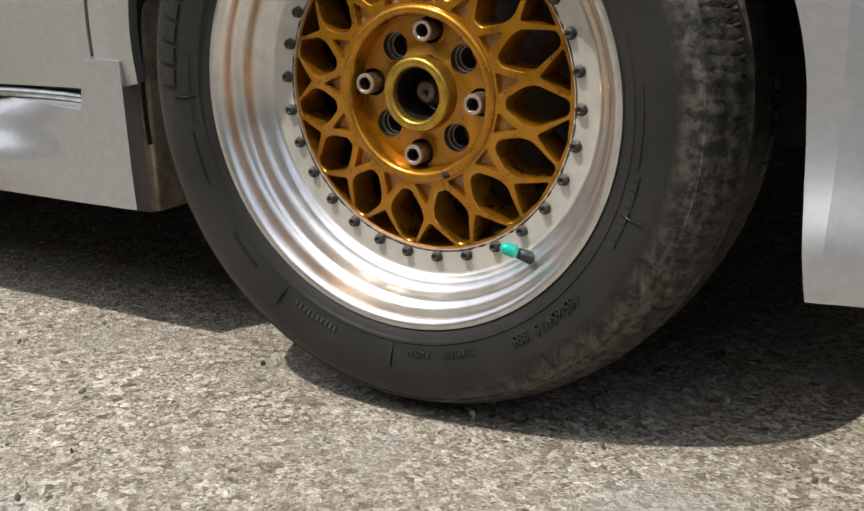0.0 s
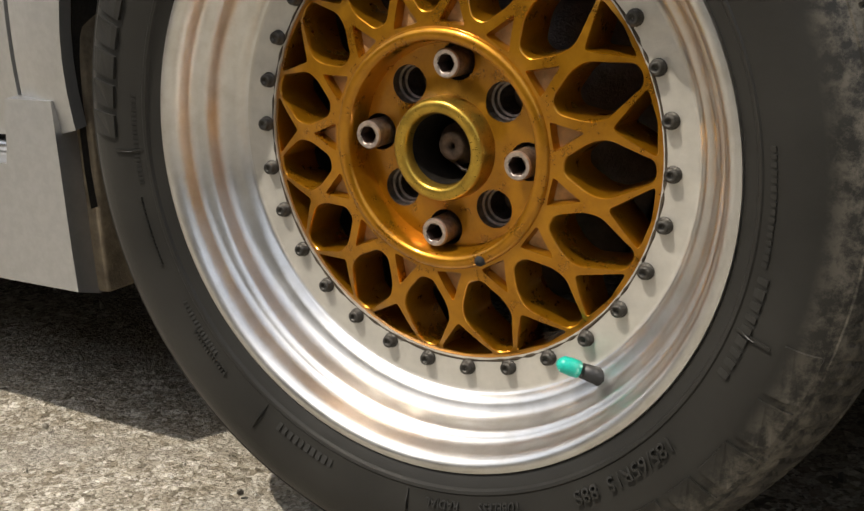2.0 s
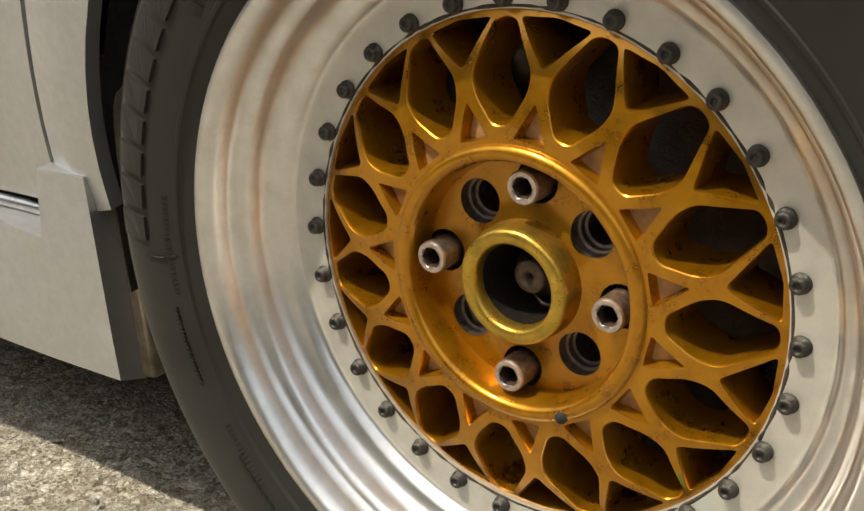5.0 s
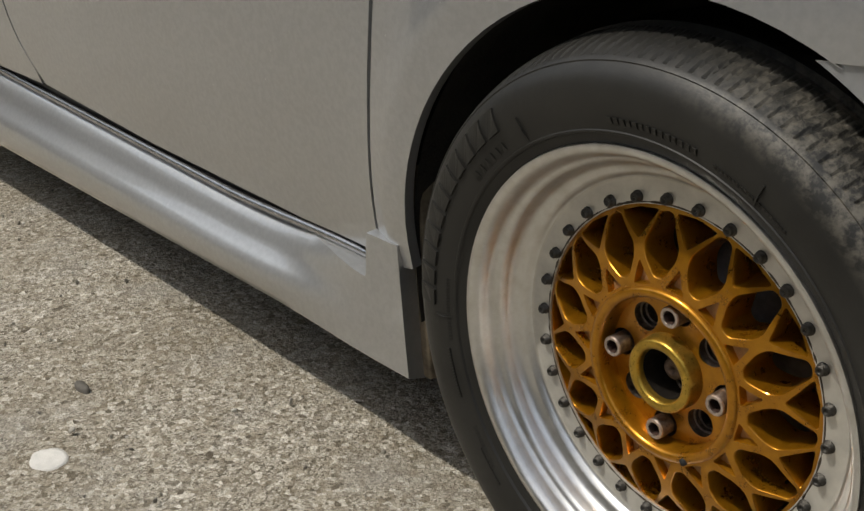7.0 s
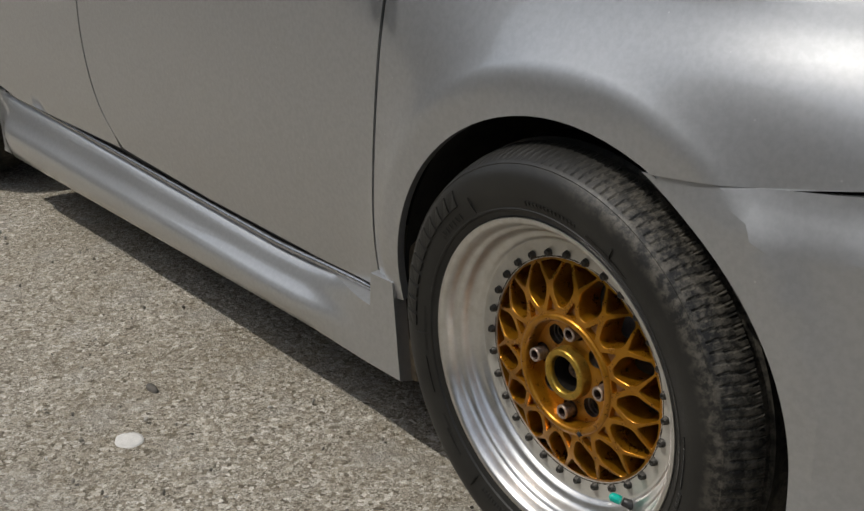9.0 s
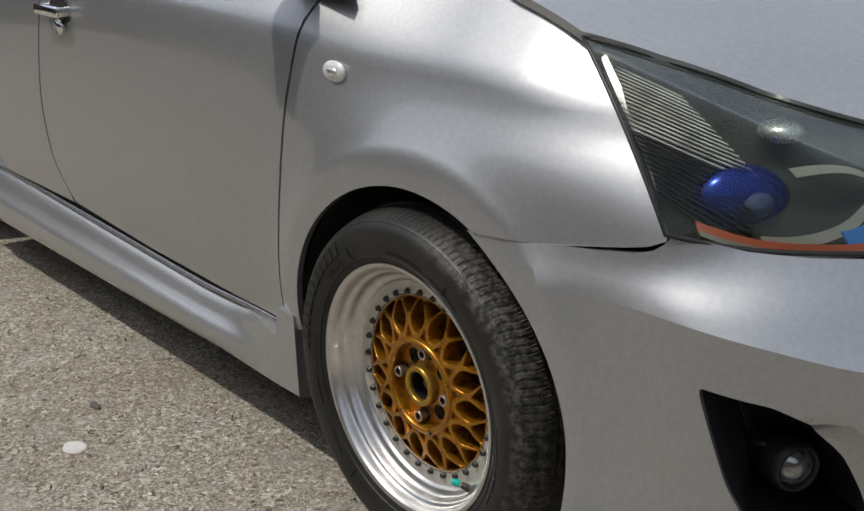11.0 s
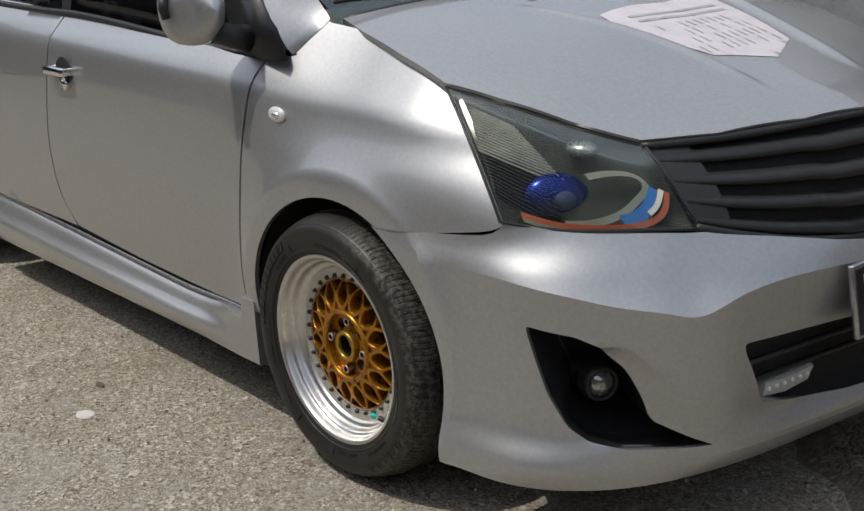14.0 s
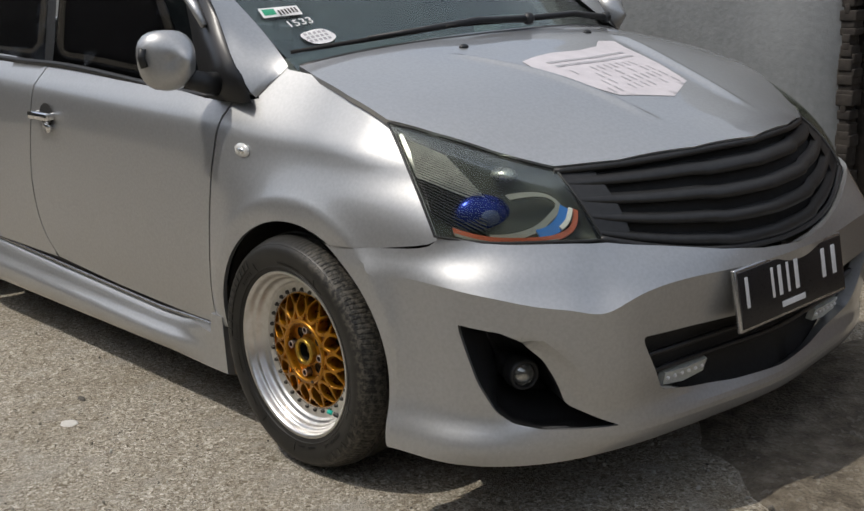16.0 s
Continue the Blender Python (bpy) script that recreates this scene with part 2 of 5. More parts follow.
CHROME = plain("chrome", (0.82, 0.82, 0.82), 0.08, 1.0, 0.05, 60)
TRIM = plain("bright_trim", (0.42, 0.42, 0.42), 0.25, 0.9, 0.2, 60)
TEAL = plain("teal_plastic", (0.0, 0.42, 0.33), 0.35, 0, 0.1, 200)
WHITE = plain("white_vinyl", (0.78, 0.77, 0.76), 0.5, 0, 0.05, 60)
PINKISH = plain("pale_pink_marking", (0.60, 0.56, 0.57), 0.45, 0, 0.08, 20)
MARK_GREY = plain("marking_grey", (0.44, 0.42, 0.43), 0.45, 0.2, 0.08, 20)
BLUE = plain("blue_anodised", (0.015, 0.035, 0.28), 0.25, 0.7, 0.2, 60)
BLUE_LITE = plain("blue_tape", (0.03, 0.17, 0.55), 0.4, 0, 0.1, 60)
RED = plain("red_tape", (0.46, 0.11, 0.06), 0.45, 0, 0.1, 60)
GREEN = plain("green_vinyl", (0.02, 0.30, 0.16), 0.5, 0, 0.1, 60)
SILVERED = plain("silvered_reflector", (0.82, 0.84, 0.82), 0.28, 0.9, 0.1, 30)
LAMP_DARK = plain("lamp_bowl_dark", (0.035, 0.038, 0.030), 0.3, 0.4, 0.3, 30)
GLASS_LAMP = glass_material("lamp_glass", (0.90, 0.92, 0.87), 0.5)
GLASS_SCREEN = glass_material("windscreen_glass", (0.78, 0.86, 0.83), 0.8)
TINT = plain("dark_tinted_glass", (0.008, 0.008, 0.009), 0.05, 0, 0.1, 10)
PLATE_BLACK = plain("plate_black", (0.012, 0.012, 0.014), 0.3, 0, 0.2, 30)
LIGHT_GUIDE = plain("frosted_guide", (0.27, 0.27, 0.25), 0.35, 0.1, 0.1, 60)
FLUTE = plain("fluted_silver", (0.80, 0.82, 0.79), 0.35, 0.15, 0.25, 40)
LED = plain("led_cover", (0.62, 0.62, 0.56), 0.25, 0.2, 0.1, 200)
GROUND = ground_material()
SOIL = soil_material()
WALL_GREY = plaster_material("grey_plaster", (0.30, 0.31, 0.31), (0.19, 0.20, 0.20))
WALL_BROWN = plaster_material("brown_wall", (0.15, 0.115, 0.085), (0.06, 0.045, 0.035), 6.0)
CRACK = plaster_material("crumbled_edge", (0.06, 0.05, 0.04), (0.015, 0.012, 0.010), 14.0)
# Dark tone for the unseen walls, so the doors mirror less light.
EARTH_WALL = plaster_material("unseen_wall_dark", (0.13, 0.12, 0.10), (0.06, 0.055, 0.045), 0.8)


# ---- mesh helpers ----
def spline(xs, ys):
    """Natural cubic through the points, as a function of an array or a number."""
    xs, ys = np.array(xs, float), np.array(ys, float)
    n = len(xs)
    h = np.diff(xs)
    a = np.eye(n)
    r = np.zeros(n)
    for i in range(1, n - 1):
        a[i, i - 1], a[i, i], a[i, i + 1] = h[i - 1], 2 * (h[i - 1] + h[i]), h[i]
        r[i] = 6 * ((ys[i + 1] - ys[i]) / h[i] - (ys[i] - ys[i - 1]) / h[i - 1])
    k = np.linalg.solve(a, r)

    def f(x):
        x = np.clip(np.asarray(x, float), xs[0], xs[-1])
        i = np.clip(np.searchsorted(xs, x) - 1, 0, n - 2)
        d0, d1 = x - xs[i], xs[i + 1] - x
        return (k[i] * d1 ** 3 + k[i + 1] * d0 ** 3) / (6 * h[i]) + (ys[i] / h[i] - k[i] * h[i] / 6) * d1 + (ys[i + 1] / h[i] - k[i + 1] * h[i] / 6) * d0
    return f


def smooth(a, b, x):
    t = min(1.0, max(0.0, (x - a) / (b - a)))
    return t * t * (3 - 2 * t)


def part(name, bm, mat, parent=None, label="", flat=False):
    me = bpy.data.meshes.new(name)
    bm.normal_update()
    bm.to_mesh(me)
    bm.free()
    me.materials.append(mat)
    if not flat:
        me.polygons.foreach_set("use_smooth", [True] * len(me.polygons))
    ob = new(name, me)
    ob.parent = parent
    if label:
        tagged(ob, label)
    return ob


def sharp(ob, angle=35):
    """Keeps edges steeper than the angle crisp."""
    me = ob.data
    bm = bmesh.new()
    bm.from_mesh(me)
    for e in bm.edges:
        if len(e.link_faces) == 2 and e.calc_face_angle(0) > radians(angle):
            e.smooth = False
    bm.to_mesh(me)
    bm.free()
    return ob


def add_box(bm, lo, hi, bevel=0.0, m=None):
    """A box with bevelled edges, added to bm."""
    c = [(a + b) / 2 for a, b in zip(lo, hi)]
    s = [b - a for a, b in zip(lo, hi)]
    made = bmesh.ops.create_cube(bm, size=1)["verts"]
    for v in made:
        v.co = Vector((c[0] + v.co.x * s[0], c[1] + v.co.y * s[1], c[2] + v.co.z * s[2]))
        if m:
            v.co = m @ v.co
    if bevel:
        bmesh.ops.bevel(bm, geom=list({e for v in made for e in v.link_edges}), offset=bevel, segments=2, affect='EDGES', profile=0.6)
    return bm


def tube(bm, path, radius, sides=8, closed=False):
    """A round bar along the path; radius is a number or one for each point."""
    rings = []
    n = len(path)
    for i, p in enumerate(path):
        p = Vector(p)
        a = Vector(path[i - 1] if i or closed else path[0])
        b = Vector(path[(i + 1) % n] if i < n - 1 or closed else path[-1])
        d = (b - a).normalized()
        u = d.cross(Vector((0, 0, 1)) if abs(d.z) < 0.9 else Vector((1, 0, 0))).normalized()
        w = d.cross(u)
        r = radius[i] if isinstance(radius, (list, tuple)) else radius
        rings.append([bm.verts.new(p + r * (math.cos(t) * u + math.sin(t) * w)) for t in [2 * math.pi * k / sides for k in range(sides)]])
    for i in range(n if closed else n - 1):
        a, b = rings[i], rings[(i + 1) % n]
        for k in range(sides):
            bm.faces.new((a[k], a[(k + 1) % sides], b[(k + 1) % sides], b[k]))
    if not closed:
        bm.faces.new(rings[0][::-1])
        bm.faces.new(rings[-1])
    return bm


def revolve(bm, profile, steps=96, closed=False, squash=None):
    """Turns a profile of (radius, y) about the y axis."""
    rings = []
    for r, y in profile:
        ring = []
        for k in range(steps):
            t = 2 * math.pi * k / steps
            co = Vector((r * math.cos(t), y, r * math.sin(t)))
            ring.append(bm.verts.new(squash(co) if squash else co))
        rings.append(ring)
    for a, b in list(zip(rings, rings[1:])) + ([(rings[-1], rings[0])] if closed else []):
        for k in range(steps):
            bm.faces.new((a[k], b[k], b[(k + 1) % steps], a[(k + 1) % steps]))
    return rings


def inside(poly, pts):
    """Which of the points lie in the polygon."""
    poly, pts = np.array(poly), np.array(pts)
    res = np.zeros(len(pts), bool)
    j = len(poly) - 1
    for i in range(len(poly)):
        (xi, yi), (xj, yj) = poly[i], poly[j]
        if yi != yj:
            c = ((yi > pts[:, 1]) != (yj > pts[:, 1])) & (pts[:, 0] < (xj - xi) * (pts[:, 1] - yi) / (yj - yi) + xi)
            res ^= c
        j = i
    return res


def dense(poly, step, closed=True):
    out = []
    n = len(poly)
    for i in range(n if closed else n - 1):
        a, b = np.array(poly[i], float), np.array(poly[(i + 1) % n], float)
        k = max(1, int(math.ceil(np.linalg.norm(b - a) / step)))
        out += [tuple(a + (b - a) * q / k) for q in range(k)]
    return out if closed else out + [tuple(poly[-1])]


def rounded(poly, radius, seg=4):
    """A polygon with its corners rounded."""
    out = []
    n = len(poly)
    for i in range(n):
        p, a, b = np.array(poly[i], float), np.array(poly[i - 1], float), np.array(poly[(i + 1) % n], float)
        la, lb = np.linalg.norm(a - p), np.linalg.norm(b - p)
        r = min(radius, la * 0.45, lb * 0.45)
        s, e = p + (a - p) / la * r, p + (b - p) / lb * r
        for q in range(seg + 1):
            t = q / seg
            out.append(tuple((1 - t) ** 2 * s + 2 * t * (1 - t) * p + t * t * e))
    return out


def curve2(pts, n):
    """A smooth open curve through points of the plane."""
    t = range(len(pts))
    fx, fy = spline(t, [p[0] for p in pts]), spline(t, [p[1] for p in pts])
    return [(float(fx(q)), float(fy(q))) for q in np.linspace(0, len(pts) - 1, n)]


from mathutils.geometry import delaunay_2d_cdt


def sheet(outline, holes, step, place, outward, thick=0.0, scale=(1.0, 1.0), lines=()):
    """A trimmed panel: outline and holes in the plane, place(u, v) its surface, with edges turned in by thick."""
    sc = np.array(scale)
    loops = [dense([tuple(np.array(p) * sc) for p in l], step) for l in [outline] + list(holes)]
    verts, edges = [], []
    for l in loops:
        base = len(verts)
        verts += l
        edges += [(base + i, base + (i + 1) % len(l)) for i in range(len(l))]
    for l in lines:
        base = len(verts)
        l = [tuple(np.array(p) * sc) for p in l]
        verts += l
        edges += [(base + i, base + i + 1) for i in range(len(l) - 1)]
    o = np.array(loops[0])
    gx, gy = np.meshgrid(np.arange(o[:, 0].min() + step / 2, o[:, 0].max(), step), np.arange(o[:, 1].min() + step / 2, o[:, 1].max(), step))
    g = np.c_[gx.ravel(), gy.ravel()]
    ok = inside(loops[0], g)
    for l in loops[1:]:
        ok &= ~inside(l, g)
    g = g[ok]
    rim = np.array(verts)
    far = np.array([np.min((rim[:, 0] - x) ** 2 + (rim[:, 1] - y) ** 2) > (0.55 * step) ** 2 for x, y in g]) if len(g) else np.zeros(0, bool)
    verts = [Vector(p) for p in verts] + [Vector(p) for p in g[far]]
    co, _, faces, *_ = delaunay_2d_cdt(verts, edges, [], 0, 1e-7)
    mid = np.array([[sum(co[i][k] for i in f) / len(f) for k in (0, 1)] for f in faces])
    keep = inside(loops[0], mid)
    for l in loops[1:]:
        keep &= ~inside(l, mid)
    bm = bmesh.new()
    vs = [bm.verts.new(place(p[0] / sc[0], p[1] / sc[1])) for p in co]
    for f, k in zip(faces, keep):
        if k:
            try:
                bm.faces.new([vs[i] for i in f])
            except ValueError:
                pass
    for v in [v for v in bm.verts if not v.link_faces]:
        bm.verts.remove(v)
    bm.normal_update()
    out = Vector(outward)
    if sum((f.normal.dot(out) * f.calc_area() for f in bm.faces)) < 0:
        bmesh.ops.reverse_faces(bm, faces=bm.faces[:])
    bm.normal_update()
    if thick:
        rim = [e for e in bm.edges if len(e.link_faces) == 1]
        inner = {}
        for e in rim:
            for v in e.verts:
                if v not in inner:
                    inner[v] = None
        normal = {v: v.normal.copy() for v in inner}
        for v in list(inner):
            inner[v] = bm.verts.new(v.co - normal[v] * thick)
        for e in rim:
            a, b = e.verts
            l = e.link_loops[0]
            if l.vert != a:
                a, b = b, a
            f = bm.faces.new((b, a, inner[a], inner[b]))
            e.smooth = False
    return bm


def grid(bm, place, nu, nv, flip=False):
    """A surface place(u, v) over 0..1 x 0..1."""
    vs = [[bm.verts.new(place(i / nu, j / nv)) for j in range(nv + 1)] for i in range(nu + 1)]
    for i in range(nu):
        for j in range(nv):
            q = (vs[i][j], vs[i + 1][j], vs[i + 1][j + 1], vs[i][j + 1])
            bm.faces.new(q[::-1] if flip else q)
    return vs


def thing(name, label, category, kind="", group="", at=(0, 0, 0)):
    ob = new(name)
    ob.location = at
    ob.empty_display_size = 0.1
    return tagged(ob, label, category, group, kind)


# ---- setting ----
def ground_sheet():
    bm = bmesh.new()
    xs = [-400, -60, -12, -6] + [-3.6 + 0.12 * i for i in range(56)] + [6, 12, 60, 400]
    ys = [-400, -60, -12, -5] + [-2.4 + 0.12 * i for i in range(40)] + [6, 12, 60, 400]
    vs = [[bm.verts.new((x, y, 0.006 * noise.noise(Vector((x * 0.9, y * 0.9, 0))) - 0.004 if abs(x) < 5 and abs(y) < 4 else -0.004)) for y in ys] for x in xs]
    for i in range(len(xs) - 1):
        for j in range(len(ys) - 1):
            bm.faces.new((vs[i][j], vs[i + 1][j], vs[i + 1][j + 1], vs[i][j + 1]))
    return tagged(part("ground", bm, GROUND), "worn sandy concrete yard with exposed stones and stains", "ground", kind="structure")


ground = ground_sheet()


def soil_patch():
    """The darker, broken strip in front of and under the car's nose."""
    edge = []
    for k in range(72):
        t = 2 * math.pi * k / 72
        r = 1 + 0.10 * noise.noise(Vector((math.cos(t) * 2.1, math.sin(t) * 2.1, 3))) + 0.05 * noise.noise(Vector((math.cos(t) * 9, math.sin(t) * 9, 5)))
        edge.append((1.25 + 1.0 * r * math.cos(t) + 0.10 * math.sin(t), 1.35 + 0.95 * r * math.sin(t)))
    bm = sheet(edge, [], 0.05, lambda x, y: Vector((x, y, 0.012 + 0.010 * noise.noise(Vector((x * 7, y * 7, 1))) - 0.045 * smooth(0.72, 1.0, math.hypot((x - 1.25) / 1.0, (y - 1.35) / 0.95)))), (0, 0, 1))
    return tagged(part("soil", bm, SOIL), "brown crumbled soil with scattered pale stones", "soil", kind="stuff")


soil_patch()


def wall_block(name, lo, hi, mat, label, rough=0.0):
    bm = bmesh.new()
    nx, nz = max(2, int((hi[0] - lo[0]) / 0.25)), max(2, int((hi[2] - lo[2]) / 0.25))

    def face(y):
        def f(u, v):
            x, z = lo[0] + u * (hi[0] - lo[0]), lo[2] + v * (hi[2] - lo[2])
            return Vector((x, y + rough * noise.noise(Vector((x * 1.3, y, z * 1.3))), z))
        return f
    a = grid(bm, face(lo[1]), nx, nz)
    b = grid(bm, face(hi[1]), nx, nz, True)
    for i in range(nx):
        bm.faces.new((a[i][nz], a[i + 1][nz], b[i + 1][nz], b[i][nz]))
        bm.faces.new((a[i + 1][0], a[i][0], b[i][0], b[i + 1][0]))
    for j in range(nz):
        bm.faces.new((a[0][j], a[0][j + 1], b[0][j + 1], b[0][j]))
        bm.faces.new((a[nx][j + 1], a[nx][j], b[nx][j], b[nx][j + 1]))
    return tagged(part(name, bm, mat), label, "wall", kind="structure")


wall_block("wall_grey", (-7.0, 2.30, -0.05), (0.20, 2.45, 1.65), WALL_GREY, "smooth grey cement rendered wall beside the car", 0.006)
wall_block("wall_brown", (0.21, 2.36, -0.05), (9.0, 2.55, 1.65), WALL_BROWN, "rough dark brown weathered wall", 0.03)
# Unseen dark walls; the first is added to block low sky light and reflections.
wall_block("wall_light_block", (-14.0, -5.0, -0.05), (14.0, -4.8, 3.3), EARTH_WALL, "plain dark wall, unseen, added to cut low sky light", 0.01)
wall_block("wall_rear", (-9.2, -4.8, -0.05), (-9.0, 2.3, 3.2), EARTH_WALL, "plain dark end wall, unseen, closing the place", 0.01)
wall_block("wall_front", (9.0, -4.8, -0.05), (9.2, 2.55, 2.6), EARTH_WALL, "plain dark front wall, unseen, closing the place", 0.01)


def broken_edge():
    """Crumbled end of the grey render."""
    bm = bmesh.new()
    for i in range(66):
        z = 0.02 + i * 0.0245
        s = 0.008 + 0.020 * random.random()
        add_box(bm, (0.20 - s, 2.292 - 0.010 * random.random(), z), (0.20 + s * 1.4, 2.352, z + 0.024 + 0.02 * random.random()), 0.005)
    return tagged(part("trim", bm, CRACK), "crumbled dark edge of the rendered wall", "wall edge", kind="structure")


broken_edge()

# ---- the car: surfaces ----
car = thing("car", "silver family car with gold mesh wheels, parked on concrete", "car", at=(0, 0, 0))

DOOR_Y = spline([0.14, 0.20, 0.26, 0.34, 0.45, 0.58, 0.70, 0.78, 0.82, 0.845, 0.858, 0.868, 0.90, 0.94, 1.0],
                [0.085, 0.078, 0.070, 0.055, 0.042, 0.034, 0.032, 0.034, 0.037, 0.041, 0.046, 0.053, 0.080, 0.110, 0.150])
FENDER_Y = spline([0.14, 0.26, 0.45, 0.58, 0.65, 0.69, 0.72, 0.75, 0.78, 0.805, 0.818, 0.828, 0.85, 0.89, 0.93, 1.0],
                  [0.050, 0.048, 0.044, 0.042, 0.043, 0.049, 0.058, 0.069, 0.079, 0.0855, 0.089, 0.095, 0.113, 0.147, 0.181, 0.241])


def flare(x, z, cx=0.0):
    """How far the flat lip round a wheel opening stands out."""
    d = math.hypot(x - cx, z - 0.30)
    return 0.018 * math.exp(-max(0.0, d - 0.385) / 0.042)


def side_y(x, z):
    k = smooth(-0.46, 0.02, x)
    rise = 0.033 * max(0.0, -0.42 - x) * smooth(0.60, 0.84, z)
    drop = 0.030 * smooth(0.0, 0.34, x) * smooth(0.70, 0.80, z)
    y = float(DOOR_Y(z - rise)) * (1 - k) + float(FENDER_Y(z + drop)) * k
    if x > 0.15:
        y += (0.52 + 1.0 * smooth(0.60, 0.88, z)) * (x - 0.15) ** 2
    if x < -2.9:
        y += 0.10 * (x + 2.9) ** 2
    for cx in (0.0, -2.6):
        y -= flare(x, z, cx) * (1 - smooth(0.44, 0.75, abs(x - cx)))
    return y


def on_side(x, z):
    return Vector((x, side_y(x, z), z))


def arch(cx, start, stop, n):
    """Points of a wheel opening's edge, by angle in degrees from the front."""
    return [(cx + 0.347 * math.cos(radians(a)), 0.298 + 0.334 * math.sin(radians(a))) for a in np.linspace(start, stop, n)]


CREASE = 0.485
LOW_Z = [0.15, 0.20, 0.222, 0.255, 0.30, 0.40, CREASE]
LOW = [
    [(0.10, 0.030), (0.10, 0.034), (0.10, 0.036), (0.10, 0.038), (0.10, 0.039), (0.10, 0.040), (0.10, 0.042)],
    [(0.40, 0.004), (0.40, 0.006), (0.40, 0.012), (0.40, 0.026), (0.40, 0.036), (0.40, 0.042), (0.40, 0.044)],
    [(0.558, 0.054), (0.568, 0.044), (0.567, 0.050), (0.562, 0.067), (0.564, 0.075), (0.565, 0.082), (0.566, 0.084)],
    [(0.676, 0.180), (0.688, 0.182), (0.689, 0.187), (0.692, 0.198), (0.700, 0.204), (0.708, 0.204), (0.714, 0.204)],
    [(0.744, 0.372), (0.770, 0.355), (0.770, 0.354), (0.766, 0.352), (0.774, 0.348), (0.786, 0.338), (0.792, 0.330)],
    [(0.782, 0.605), (0.816, 0.60), (0.817, 0.60), (0.800, 0.60), (0.808, 0.60), (0.838, 0.60), (0.850, 0.60)],
    [(0.804, 0.85), (0.842, 0.85), (0.843, 0.85), (0.826, 0.85), (0.834, 0.85), (0.866, 0.85), (0.878, 0.85)],
]
HIGH_Z = [CREASE, 0.51, 0.56, 0.64, 0.70]
HIGH = [
    [(0.10, 0.042), (0.10, 0.042), (0.10, 0.043), (0.10, 0.044), (0.10, 0.046)],
    [(0.40, 0.044), (0.40, 0.050), (0.40, 0.060), (0.40, 0.066), (0.40, 0.070)],
    [(0.566, 0.084), (0.560, 0.098), (0.554, 0.124), (0.548, 0.150), (0.545, 0.165)],
    [(0.714, 0.204), (0.700, 0.216), (0.678, 0.232), (0.645, 0.245), (0.625, 0.255)],
    [(0.792, 0.330), (0.772, 0.334), (0.742, 0.338), (0.705, 0.342), (0.680, 0.345)],
    [(0.850, 0.60), (0.838, 0.60), (0.816, 0.60), (0.785, 0.60), (0.765, 0.60)],
    [(0.878, 0.85), (0.868, 0.85), (0.848, 0.85), (0.818, 0.85), (0.80, 0.85)],
]


def column(low, high):
    fs = []
    for k in (0, 1):
        a, b = spline(LOW_Z, [p[k] for p in low]), spline(HIGH_Z, [p[k] for p in high])
        fs.append(lambda z, a=a, b=b: a(z) if z <= CREASE else b(z))
    return fs


COL_F = [column(l, h) for l, h in zip(LOW, HIGH)]


RISE = spline([0, 0.7, 1.2, 1.8, 2.3, 2.7, 3.1, 3.65, 3.85, 4.1, 5.0, 6.0], [0.073, 0.073, 0.072, 0.062, 0.047, 0.031, 0.021, 0.012, 0.022, 0.040, 0.050, 0.053])
SCOOP_OUT = spline([0.22, 0.226, 0.308, 0.372, 0.417, 0.45], [3.90, 3.86, 3.48, 3.24, 2.98, 2.70])
SCOOP_IN = spline([0.22, 0.226, 0.288, 0.335, 0.392, 0.43, 0.45], [3.80, 3.70, 3.15, 3.03, 2.85, 2.60, 2.40])


def crease_rise(s):
    return float(RISE(min(s, 12 - s)))


def scoop(s, z):
    """The hollow beside the lamp recess."""
    s = min(s, 12 - s)
    if not 0.22 < z < 0.45:
        return 0.0
    a, b = float(SCOOP_OUT(z)), float(SCOOP_IN(z))
    return 0.024 * smooth(0, 1, (a - s) / max(0.08, a - b)) * smooth(2.2, 2.7, s) * (1 - smooth(0.425, 0.45, z)) * smooth(0.232, 0.31, z)


def on_bumper(s, z):
    """The bumper's skin: s counts 0 to 12 round the nose, 6 in the middle."""
    zc = z - crease_rise(s) * smooth(0.30, 0.47, z) * (1 - smooth(0.560, 0.655, z))
    xs = [float(f(zc)) for f, _ in COL_F]
    ys = [float(g(zc)) for _, g in COL_F]
    xs = xs + xs[-2::-1]
    ys = ys + [2 * YC - y for y in ys[-2::-1]]
    i = min(11, max(0, int(s)))
    t = s - i

    def cr(a):
        p = [a[max(0, i - 1)], a[i], a[i + 1], a[min(12, i + 2)]]
        return 0.5 * (2 * p[1] + (p[2] - p[0]) * t + (2 * p[0] - 5 * p[1] + 4 * p[2] - p[3]) * t * t + (3 * p[1] - p[0] - 3 * p[2] + p[3]) * t ** 3)
    x, y = cr(xs) - scoop(s, z), cr(ys)
    out = flare(x, z) * (1 - smooth(0.44, 0.60, x))
    return Vector((x, y - out if s < 6 else y + out, z))


HOOD_C = spline([-0.20, 0.0, 0.244, 0.45, 0.566, 0.68, 0.78], [1.040, 1.010, 0.962, 0.900, 0.858, 0.815, 0.775])
HOOD_K = spline([-0.20, 0.244, 0.40, 0.566, 0.78], [0.072, 0.078, 0.105, 0.175, 0.26])


